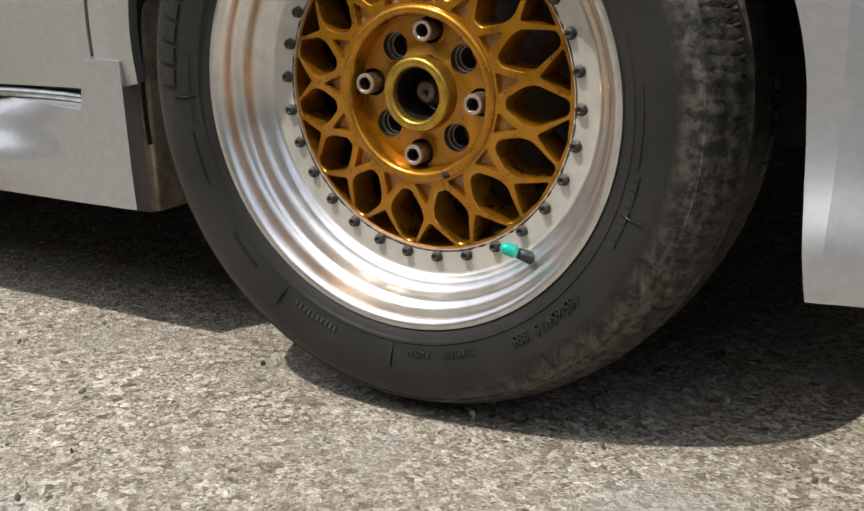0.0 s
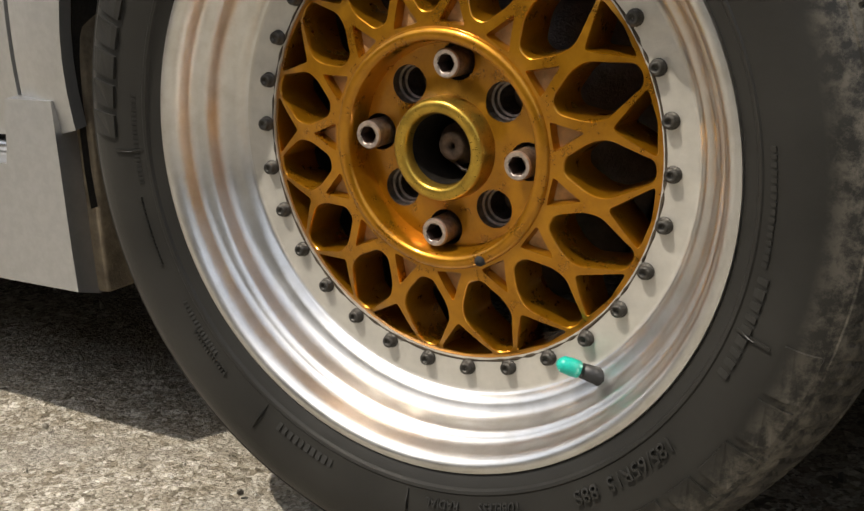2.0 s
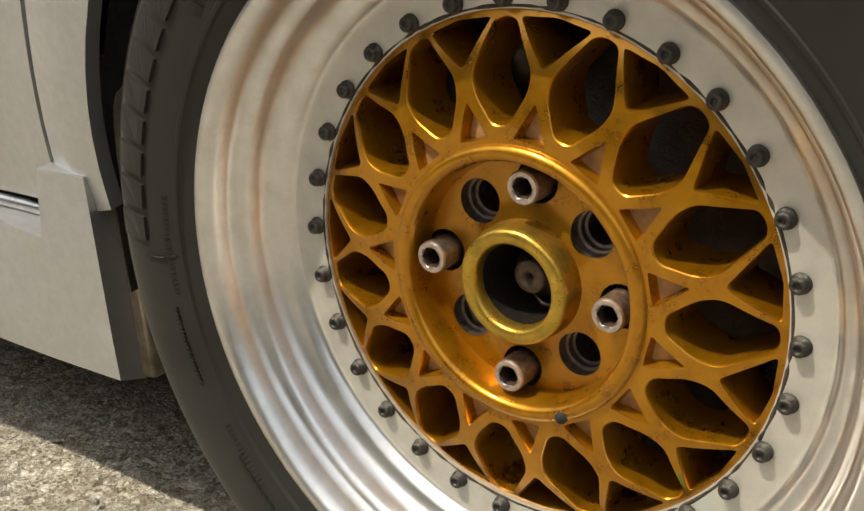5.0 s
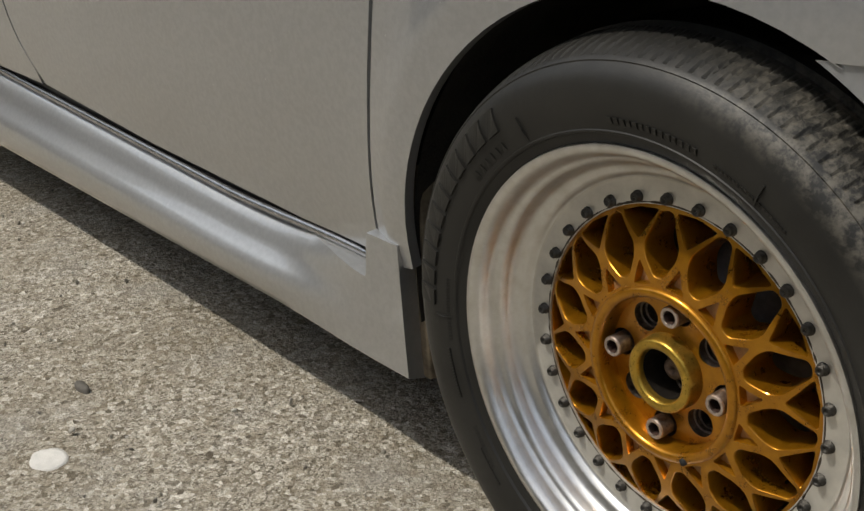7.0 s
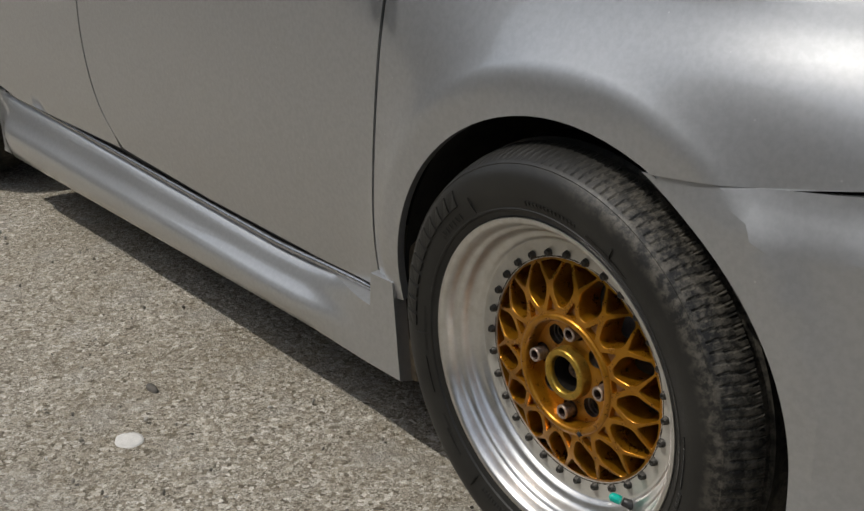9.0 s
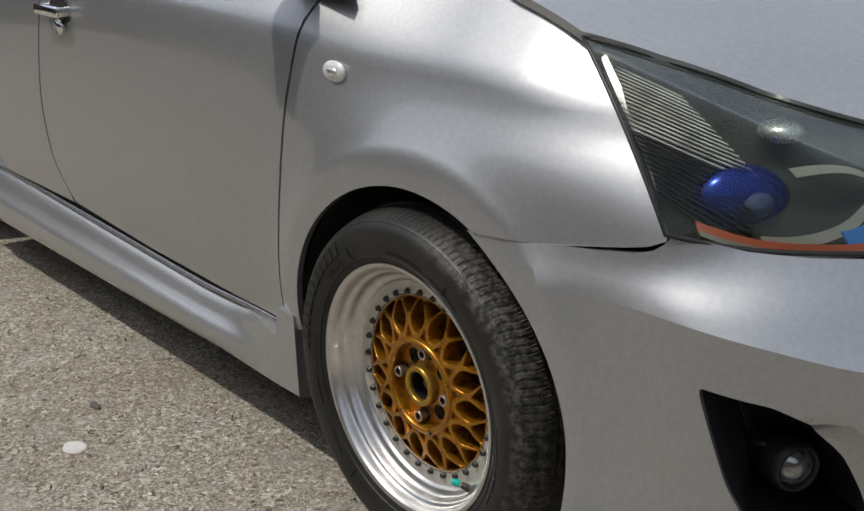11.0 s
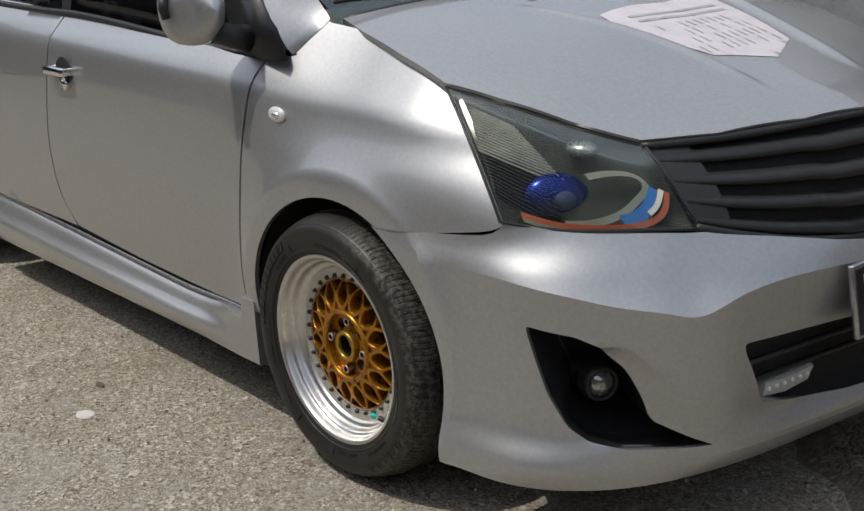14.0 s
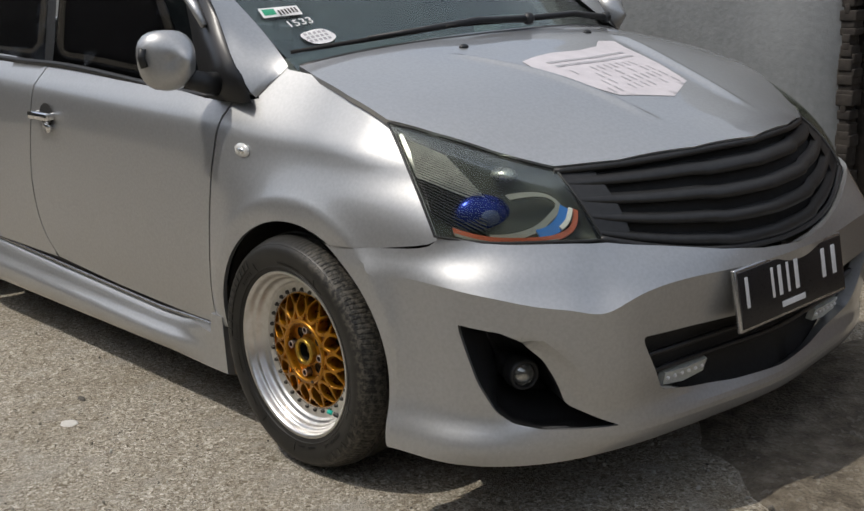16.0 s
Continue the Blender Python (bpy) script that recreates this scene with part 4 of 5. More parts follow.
def build_skirt():
    prof = [(0.110, 0.292), (0.080, 0.288), (0.066, 0.276), (0.059, 0.262), (0.055, 0.250), (0.050, 0.240), (0.041, 0.228), (0.033, 0.217), (0.030, 0.203), (0.035, 0.178), (0.045, 0.155), (0.060, 0.146), (0.12, 0.150)]
    bm = bmesh.new()
    rows = []
    xs = list(list(np.linspace(-2.235, -0.46, 56)) + [-0.445, -0.435, -0.4265, -0.4235, -0.4205, -0.4175, -0.405, -0.38, -0.362])
    for x in xs:
        crown = sill_z(x) + 0.014 * smooth(-0.80, -0.46, x)
        e = smooth(-0.66, -0.425, x)
        e2 = smooth(-2.10, -2.22, x)
        row = []
        for i, (y, z) in enumerate(prof):
            flat_y = 0.038 if 1 <= i <= 10 else y
            yy = y + (flat_y - y) * e
            yy = yy + (0.062 - yy) * e2 if 1 <= i <= 10 else yy
            zz = 0.15 + (z - 0.15) * (crown - 0.15) / 0.142
            zz += (0.320 - crown) * smooth(-0.4265, -0.4175, x) * max(0, (z - 0.2) / 0.09)
            row.append(bm.verts.new((x + 0.006 * e * (0.29 - z) / 0.14 - 0.004 * e, yy, zz)))
        rows.append(row)
    for a, b in zip(rows, rows[1:]):
        for k in range(len(prof) - 1):
            bm.faces.new((a[k], a[k + 1], b[k + 1], b[k]))
    bm.faces.new(rows[0][::-1])
    bm.faces.new(rows[-1])
    bmesh.ops.recalc_face_normals(bm, faces=bm.faces[:])
    ob = sharp(part("side_skirt", bm, PAINT, car), 40)
    bm = bmesh.new()
    tube(bm, [(x, 0.070, sill_z(x) + 0.003 + 0.014 * smooth(-0.80, -0.46, x)) for x in np.linspace(-2.15, -0.452, 50)] + [(-0.442, 0.068, 0.271), (-0.434, 0.066, 0.281)], 0.006, 8)
    part("sill_trim", bm, TRIM, ob, "bright metal sill strip")
    bm = bmesh.new()
    tube(bm, [(x, 0.088, sill_z(x) + 0.013 + 0.012 * smooth(-0.80, -0.46, x)) for x in np.linspace(-2.15, -0.435, 50)], 0.014, 8)
    part("sill_seal", bm, BLACK, ob)


build_skirt()


# wheel housings, floor pan and dark inner shell
def build_under():
    for cx in (0.0, -2.6):
        for sg in (0, 1):
            bm = bmesh.new()

            def f(u, v):
                a = radians(-12 + 204 * u)
                y = 0.052 + 0.36 * v
                r = 0.352 if v > 0.02 else 0.345
                p = Vector((cx + (r + 0.01) * math.cos(a), y, 0.298 + r * math.sin(a)))
                p += Vector((noise.noise(p * 9), 0, noise.noise(p * 9 + Vector((5, 5, 5))))) * 0.006
                return flip_y(p) if sg else p
            grid(bm, f, 40, 8, bool(sg))
            vs = [bm.verts.new((cx + 0.36 * math.cos(radians(-12 + 204 * k / 30)), (2 * YC - 0.41) if sg else 0.41, 0.298 + 0.352 * math.sin(radians(-12 + 204 * k / 30)))) for k in range(31)]
            bm.faces.new(vs)
            part("wheel_liner", bm, LINER, car, "muddy black wheel housing liner")
    bm = bmesh.new()
    add_box(bm, (-3.4, 0.42, 0.20), (0.62, 1.28, 0.27), 0.02)
    add_box(bm, (-2.22, 0.11, 0.17), (-0.40, 1.59, 0.27), 0.02)
    part("floor_pan", bm, MATTE, car)
    bm = bmesh.new()
    add_box(bm, (-2.2, 0.16, 0.28), (-0.42, 1.54, 0.86), 0.02)
    add_box(bm, (-3.3, 0.42, 0.28), (0.45, 1.28, 0.72), 0.02)
    part("inner_shell", bm, MATTE, car)
    bm = bmesh.new()
    add_box(bm, (-3.47, 0.12, 0.22), (-3.42, 1.58, 1.02), 0.02)
    part("tailgate", bm, PAINT, car)
    # splash guard behind the front wheel
    bm = bmesh.new()
    add_box(bm, (-0.366, 0.060, 0.148), (-0.348, 0.40, 0.40), 0.004)
    ob = part("splash_guard", bm, plain("dusty_plastic", (0.17, 0.135, 0.09), 0.8, 0, 0.5, 50, 0.5), car, "dusty plastic guard behind the wheel")


build_under()


# glasshouse
def build_glasshouse():
    def screen(u, v):
        base = Vector((float(spline([0, 0.25, 0.5, 0.75, 1], [-0.185, -0.105, -0.075, -0.105, -0.185])(u)), 0.222 + u * 2 * (YC - 0.222), 0.0))
        base.z = hood_z(min(base.x + 0.02, 0.2), base.y) - 0.012
        d = abs(u - 0.5) * 2
        top = Vector((-0.98 - 0.06 * d * d, 0.27 + u * 2 * (YC - 0.27), 1.515 - 0.045 * d * d))
        p = base.lerp(top, v)
        p.y += 0.06 * (u - 0.5) * math.sin(math.pi * min(1, v))
        p.z += 0.030 * math.sin(math.pi * v)
        return p
    bm = bmesh.new()
    grid(bm, screen, 40, 26)
    grid(bm, lambda u, v: screen(u, v) + Vector((-0.002, 0, -0.0035)), 40, 26, True)
    bm.normal_update()
    if sum(f.normal.z for f in list(bm.faces)[:1040]) < 0:
        bmesh.ops.reverse_faces(bm, faces=bm.faces[:])
    glass = part("windscreen", bm, GLASS_SCREEN, car, "greenish windscreen with stickers in the corner")
    glass.visible_shadow = False
    bm = bmesh.new()
    n = 30
    tube(bm, [screen(u, 0.0) + Vector((0.008, 0, 0.004)) for u in np.linspace(0, 1, n)], 0.012, 8)
    part("screen_seal", bm, BLACK, glass)
    # cowl panel
    bm = bmesh.new()
    grid(bm, lambda u, v: screen(u, 0.0) + Vector((0.005 + 0.10 * v, 0, -0.020 - 0.03 * v)), 20, 3)
    part("cowl", bm, MATTE, car)

    def edge_of(v):
        return screen(0.0, v)

    post_x = spline([0.905, 1.0, 1.095, 1.19, 1.30, 1.455], [-0.228, -0.292, -0.360, -0.455, -0.680, -1.10])
    post_y = spline([0.905, 1.0, 1.095, 1.19, 1.30, 1.455], [0.078, 0.094, 0.109, 0.125, 0.165, 0.225])

    def post_edge(z):
        return Vector((float(post_x(z)), float(post_y(z)), z))

    # front pillars, roof rail and roof
    for sg in (0, 1):
        fl = flip_y if sg else (lambda p: p)
        bm = bmesh.new()

        def pillar(u, v):
            inner = edge_of(v) + Vector((0.004, -0.004, 0.004))
            outer = post_edge(0.905 + 0.55 * v)
            p = inner.lerp(outer, u)
            mid = math.sin(math.pi * u)
            q = on_side(-0.185 - 0.050 * u, 0.978 - 0.072 * u) + Vector((0, -0.0010, 0.0008))
            p = p + Vector((0.004 * mid, -0.014 * mid, 0.012 * mid))
            return fl(q.lerp(p, smooth(0.0, 0.22, v)))
        grid(bm, pillar, 8, 24, not sg)
        part("front_pillar", bm, PAINT, car)
        bm = bmesh.new()

        def roof(u, v):
            x = -1.0 - 2.35 * u
            y = 0.225 + v * (YC - 0.225)
            z = 1.455 + 0.13 * max(0.0, math.sin(math.pi / 2 * v)) ** 0.7 + 0.02 * math.sin(math.pi * min(1, u * 1.2)) - 0.10 * max(0, u - 0.8) / 0.2
            return fl(Vector((x, y, z)))
        grid(bm, roof, 14, 10, bool(sg))
        part("roof", bm, PAINT, car)
        # side glass
        for x0, x1, name in ((-0.475, -1.345, "side_window"), (-1.405, -2.20, "side_window"), (-2.26, -3.0, "side_window")):
            bm = bmesh.new()

            def pane(u, v):
                x = x0 + (x1 - x0) * u
                zb = 0.902 + 0.055 * smooth(-0.3, -1.4, x) + 0.03 * smooth(-1.4, -2.6, x)
                xt = x - (0.50 * (1 - u) if name == "side_window" and x0 > -1 else 0.04)
                y = 0.100 + 0.12 * v
                return fl(Vector((x + (xt - x) * v, y, zb + (1.44 - zb) * v)))
            grid(bm, pane, 8, 8, not sg)
            bmesh.ops.solidify(bm, geom=bm.faces[:], thickness=0.004)
            part(name, bm, TINT, car, "dark tinted side window")
        for x, w in ((-1.375, 0.03), (-2.23, 0.03)):
            bm = bmesh.new()
            grid(bm, lambda u, v: fl(Vector((x - w + 2 * w * u - 0.04 * v, 0.097 + 0.12 * v, 0.94 + 0.5 * v))), 2, 6, bool(sg))
            part("door_post", bm, BLACK, car)
        # belt moulding
        bm = bmesh.new()
        tube(bm, [fl(Vector((x, 0.094, 0.900 + 0.055 * smooth(-0.3, -1.4, x) + 0.03 * smooth(-1.4, -2.6, x)))) for x in np.linspace(-2.6, -0.40, 40)], 0.010, 8)
        part("belt_moulding", bm, BLACK, car)
        # black corner piece that carries the mirror
        bm = bmesh.new()
        tri = [(-0.218, 0.072, 0.898), (-0.435, 0.086, 0.898), (-0.465, 0.098, 0.960), (-0.54, 0.122, 1.15), (-0.445, 0.117, 1.172), (-0.362, 0.103, 1.095), (-0.294, 0.088, 1.0)]
        fr = [bm.verts.new(fl(Vector(p))) for p in tri]
        bk = [bm.verts.new(fl(Vector(p) + Vector((0, 0.02, 0)))) for p in tri]
        bm.faces.new(fr)
        for k in range(7):
            bm.faces.new((fr[k], bk[k], bk[(k + 1) % 7], fr[(k + 1) % 7]))
        bmesh.ops.recalc_face_normals(bm, faces=bm.faces[:])
        part("corner_cover", bm, SATIN, car)
        bm = bmesh.new()
        tube(bm, [fl(Vector(p)) for p in ((-0.420, 0.100, 1.085), (-0.470, 0.106, 1.135), (-0.540, 0.117, 1.180), (-0.74, 0.158, 1.292), (-1.16, 0.220, 1.440))], [0.010, 0.015, 0.016, 0.016, 0.014], 10)
        part("door_frame", bm, PAINT, car)
    return screen


SCREEN = build_glasshouse()


# door mirror
def build_mirror(flip):
    fl = flip_y if flip else (lambda p: p)
    c = Vector((-0.385, -0.032, 1.008))
    bm = bmesh.new()
    rows = []
    nu, nv = 28, 18
    vs = {}
    for j in range(nv + 1):
        t = j / nv
        x = 0.066 - 0.105 * t
        r = math.sin(math.pi * min(1, t * 0.62 + 0.02)) ** 0.62 if t < 0.8 else 1.0
        for i in range(nu):
            a = 2 * math.pi * i / nu
            cy, cz = math.cos(a), math.sin(a)
            k = 1 / (abs(cy) ** 2.6 + abs(cz) ** 2.6) ** (1 / 2.6)
            taper = 1 + 0.10 * cz
            vs[i, j] = bm.verts.new(fl(c + Vector((x * 0.8 + 0.02 * cy, 0.064 * r * k * cy * taper, 0.076 * r * k * cz))))
    for j in range(nv):
        for i in range(nu):
            bm.faces.new((vs[i, j], vs[(i + 1) % nu, j], vs[(i + 1) % nu, j + 1], vs[i, j + 1]))
    bm.faces.new([vs[i, 0] for i in range(nu)])
    bm.faces.new([vs[i, nv] for i in range(nu)][::-1])
    bmesh.ops.recalc_face_normals(bm, faces=bm.faces[:])
    ob = part("side_mirror", bm, PAINT, car, "silver door mirror on a black foot")
    bm = bmesh.new()
    lens = [bm.verts.new(fl(c + Vector((-0.0335, 0.054 * math.cos(a), 0.064 * math.sin(a))))) for a in [2 * math.pi * k / 24 for k in range(24)]]
    bm.faces.new(lens)
    part("mirror_glass", bm, CHROME, ob)
    bm = bmesh.new()
    tube(bm, [fl(Vector(p)) for p in ((-0.365, 0.00, 0.962), (-0.36, 0.05, 0.945), (-0.37, 0.10, 0.935))], [0.024, 0.028, 0.034], 12)
    part("mirror_foot", bm, BLACK, ob)
    bm = bmesh.new()
    tube(bm, [fl(c + Vector(p)) for p in ((-0.015, -0.064, 0.035), (-0.017, -0.069, 0.01), (-0.015, -0.064, -0.012))], 0.010, 10)
    part("mirror_repeater", bm, BLACK, ob)


build_mirror(False)
build_mirror(True)


# door handles, marker lamp, washer jets, wipers
def build_handle(x, z, parent):
    y = side_y(x, z)
    bm = bmesh.new()
    add_box(bm, (x - 0.075, y - 0.034, z - 0.012), (x + 0.055, y - 0.020, z + 0.014), 0.006)
    add_box(bm, (x + 0.030, y - 0.026, z - 0.010), (x + 0.055, y + 0.004, z + 0.012), 0.004)
    add_box(bm, (x - 0.075, y - 0.026, z - 0.010), (x - 0.055, y + 0.004, z + 0.012), 0.004)
    h = part("door_handle", bm, CHROME, parent, "chrome pull handle")
    bm = bmesh.new()
    ring = [bm.verts.new((x + 0.005 + 0.048 * math.cos(a), side_y(x, z + 0.034 * math.sin(a)) - 0.006, z + 0.004 + 0.036 * math.sin(a))) for a in [2 * math.pi * k / 28 for k in range(28)]]
    mid = bm.verts.new((x + 0.005, y - 0.005, z))
    for k in range(28):
        bm.faces.new((ring[k], ring[(k + 1) % 28], mid))
    bmesh.ops.recalc_face_normals(bm, faces=bm.faces[:])
    part("handle_cup", bm, MATTE, h)
    bm = bmesh.new()
    tube(bm, [(x + 0.012, y - 0.002, z - 0.034), (x + 0.012, y - 0.016, z - 0.036)], 0.018, 14)
    part("lock_cap", bm, CHROME, h)


build_handle(-1.285, 0.800, front_door)
build_handle(-2.18, 0.845, rear_door)


def build_marker():
    x, z = -0.225, 0.782
    c = on_side(x, z)
    bm = bmesh.new()
    bmesh.ops.create_uvsphere(bm, u_segments=24, v_segments=12, radius=1, matrix=Matrix.Translation(c) @ Matrix.Diagonal((0.031, 0.009, 0.018, 1)))
    m = part("side_marker", bm, plain("marker_lens", (0.75, 0.75, 0.73), 0.12, 0.2, 0.05, 60), car, "clear oval side marker lamp")
    bm = bmesh.new()
    bmesh.ops.create_uvsphere(bm, u_segments=12, v_segments=8, radius=1, matrix=Matrix.Translation(c + Vector((0.004, -0.006, 0))) @ Matrix.Diagonal((0.016, 0.006, 0.009, 1)))
    part("marker_core", bm, SILVERED, m)


build_marker()


def build_jets_and_wipers():
    for y in (0.60, 1.10):
        bm = bmesh.new()
        z = hood_z(0.03, y)
        bmesh.ops.create_uvsphere(bm, u_segments=16, v_segments=8, radius=1, matrix=Matrix.Translation((0.03, y, z)) @ Matrix.Diagonal((0.011, 0.015, 0.009, 1)))
        part("washer_jet", bm, BLACK, hood_ob)
    for a, b, lift in (((-0.115, 0.95), (0.16, 0.030), 0), ((-0.12, 1.40), (0.52, 0.035), 1)):
        bm = bmesh.new()
        p0 = SCREEN((a[1] - 0.222) / (2 * (YC - 0.222)), 0.02) + Vector((0.035, 0, 0.030))
        p2 = SCREEN(b[0], b[1]) + Vector((0.012, 0, 0.022))
        p1 = p0.lerp(p2, 0.35) + Vector((0.010, 0, 0.014))
        tube(bm, [p0, p1, p2], [0.011, 0.009, 0.006], 8)
        w = part("wiper", bm, BLACK, car, "black wiper arm and blade")
        bm = bmesh.new()
        d = (p2 - p1).normalized()
        tube(bm, [p2 - d * 0.30 + Vector((-0.006, 0, -0.006)), p2 + Vector((-0.004, 0, -0.004)), p2 + d * 0.22 + Vector((-0.008, 0, -0.004))], [0.005, 0.007, 0.005], 6)
        part("wiper_blade", bm, MATTE, w)
        bm = bmesh.new()
        bmesh.ops.create_uvsphere(bm, u_segments=14, v_segments=8, radius=0.018, matrix=Matrix.Translation(p0))
        part("wiper_pivot", bm, BLACK, w)


build_jets_and_wipers()


# ---- wheels ----
SIDEWALL = [(0.2070, 0.0130), (0.2105, 0.0075), (0.2160, 0.0040), (0.2215, 0.0015), (0.2225, -0.0010), (0.2245, -0.0018), (0.2255, -0.0010), (0.2330, -0.0030),
            (0.2420, -0.0052), (0.2500, -0.0062), (0.2580, -0.0062), (0.2660, -0.0048), (0.2735, -0.0012), (0.2785, 0.0034), (0.2797, 0.0032), (0.2815, 0.0050), (0.2828, 0.0075), (0.2862, 0.0140), (0.2895, 0.0220)]
SIDE_AT = spline([p[0] for p in SIDEWALL[:14]], [p[1] for p in SIDEWALL[:14]])


def tyre_squash(co):
    r = math.hypot(co.x, co.z)
    a = math.atan2(co.z, co.x)
    if r > 0.2835:
        f = (a / (2 * math.pi) * 148 + (co.y - 0.02) * 22) % 1.0
        shoulder = co.y < 0.055 or co.y > 0.145
        if shoulder and f < 0.17:
            r -= 0.0024
    if r > 0.2976:
        for g in (0.062, 0.090, 0.118, 0.142):
            if abs(co.y - g) < 0.0045:
                r -= 0.006
    z = r * math.sin(a)
    x = r * math.cos(a)
    y = co.y
    if z < -0.262:
        d = (-0.262 - z)
        y -= 0.10 * d * (1 if co.y < 0.1 else -1)
        z = max(z, -0.2985)
    return Vector((x, y, z))


def arc_solid(outline, r0, angle, lift=0.0018, clockwise=True):
    """Raised flat shape on the sidewall; outline in metres, x along the arc, y outwards from r0."""
    def at(x, y, d):
        r = r0 + y
        a = angle - x / r0
        return Vector((r * math.cos(a), float(SIDE_AT(r)) - d, r * math.sin(a)))
    bm = bmesh.new()
    pts = dense(outline, 0.005)
    f = [bm.verts.new(at(x, y, lift)) for x, y in pts]
    b = [bm.verts.new(at(x, y, -0.001)) for x, y in pts]
    bm.faces.new(f)
    n = len(pts)
    for k in range(n):
        bm.faces.new((f[k], b[k], b[(k + 1) % n], f[(k + 1) % n]))
    bmesh.ops.triangulate(bm, faces=[x for x in bm.faces if len(x.verts) > 4])
    bmesh.ops.recalc_face_normals(bm, faces=bm.faces[:])
    return bm


def arc_text(text, size, r0, angle, lift=0.0032):
    """Raised lettering that follows the sidewall, tops outwards."""
    cu = bpy.data.curves.new("lettering", 'FONT')
    cu.body, cu.size, cu.align_x, cu.extrude = text, size, 'CENTER', 0.0006
    ob = bpy.data.objects.new("lettering", cu)
    scene.collection.objects.link(ob)
    dg = bpy.context.evaluated_depsgraph_get()
    me = bpy.data.meshes.new_from_object(ob.evaluated_get(dg))
    bpy.data.objects.remove(ob)
    bm = bmesh.new()
    bm.from_mesh(me)
    bpy.data.meshes.remove(me)
    for v in bm.verts:
        r = r0 + v.co.y
        a = angle - v.co.x / r0
        v.co = Vector((r * math.cos(a), float(SIDE_AT(r)) - lift * 0.5 - v.co.z, r * math.sin(a)))
    bmesh.ops.recalc_face_normals(bm, faces=bm.faces[:])
    return bm


TRI0, ALM0 = radians(9.5), radians(21.5)
CELL = radians(24)


def polar(r, a):
    return (r * math.cos(a), r * math.sin(a))


def mesh_height(r):
    return float(spline([0.08, 0.09, 0.105, 0.125, 0.14, 0.152], [0.0400, 0.0402, 0.0425, 0.0470, 0.0525, 0.0585])(r))


def walls(bm, loop, steps):
    """Side faces of an opening: steps of (shrink, depth) from the loop inwards."""
    c = np.mean(np.array(loop), axis=0)
    rings = []
    for k, d in steps:
        rings.append([bm.verts.new((c[0] + (x - c[0]) * k, mesh_height(min(0.152, max(0.08, math.hypot(x, z)))) + d, c[1] + (z - c[1]) * k)) for x, z in loop])
    n = len(loop)
    for a, b in zip(rings, rings[1:]):
        for i in range(n):
            bm.faces.new((a[i], a[(i + 1) % n], b[(i + 1) % n], b[i]))
    return rings


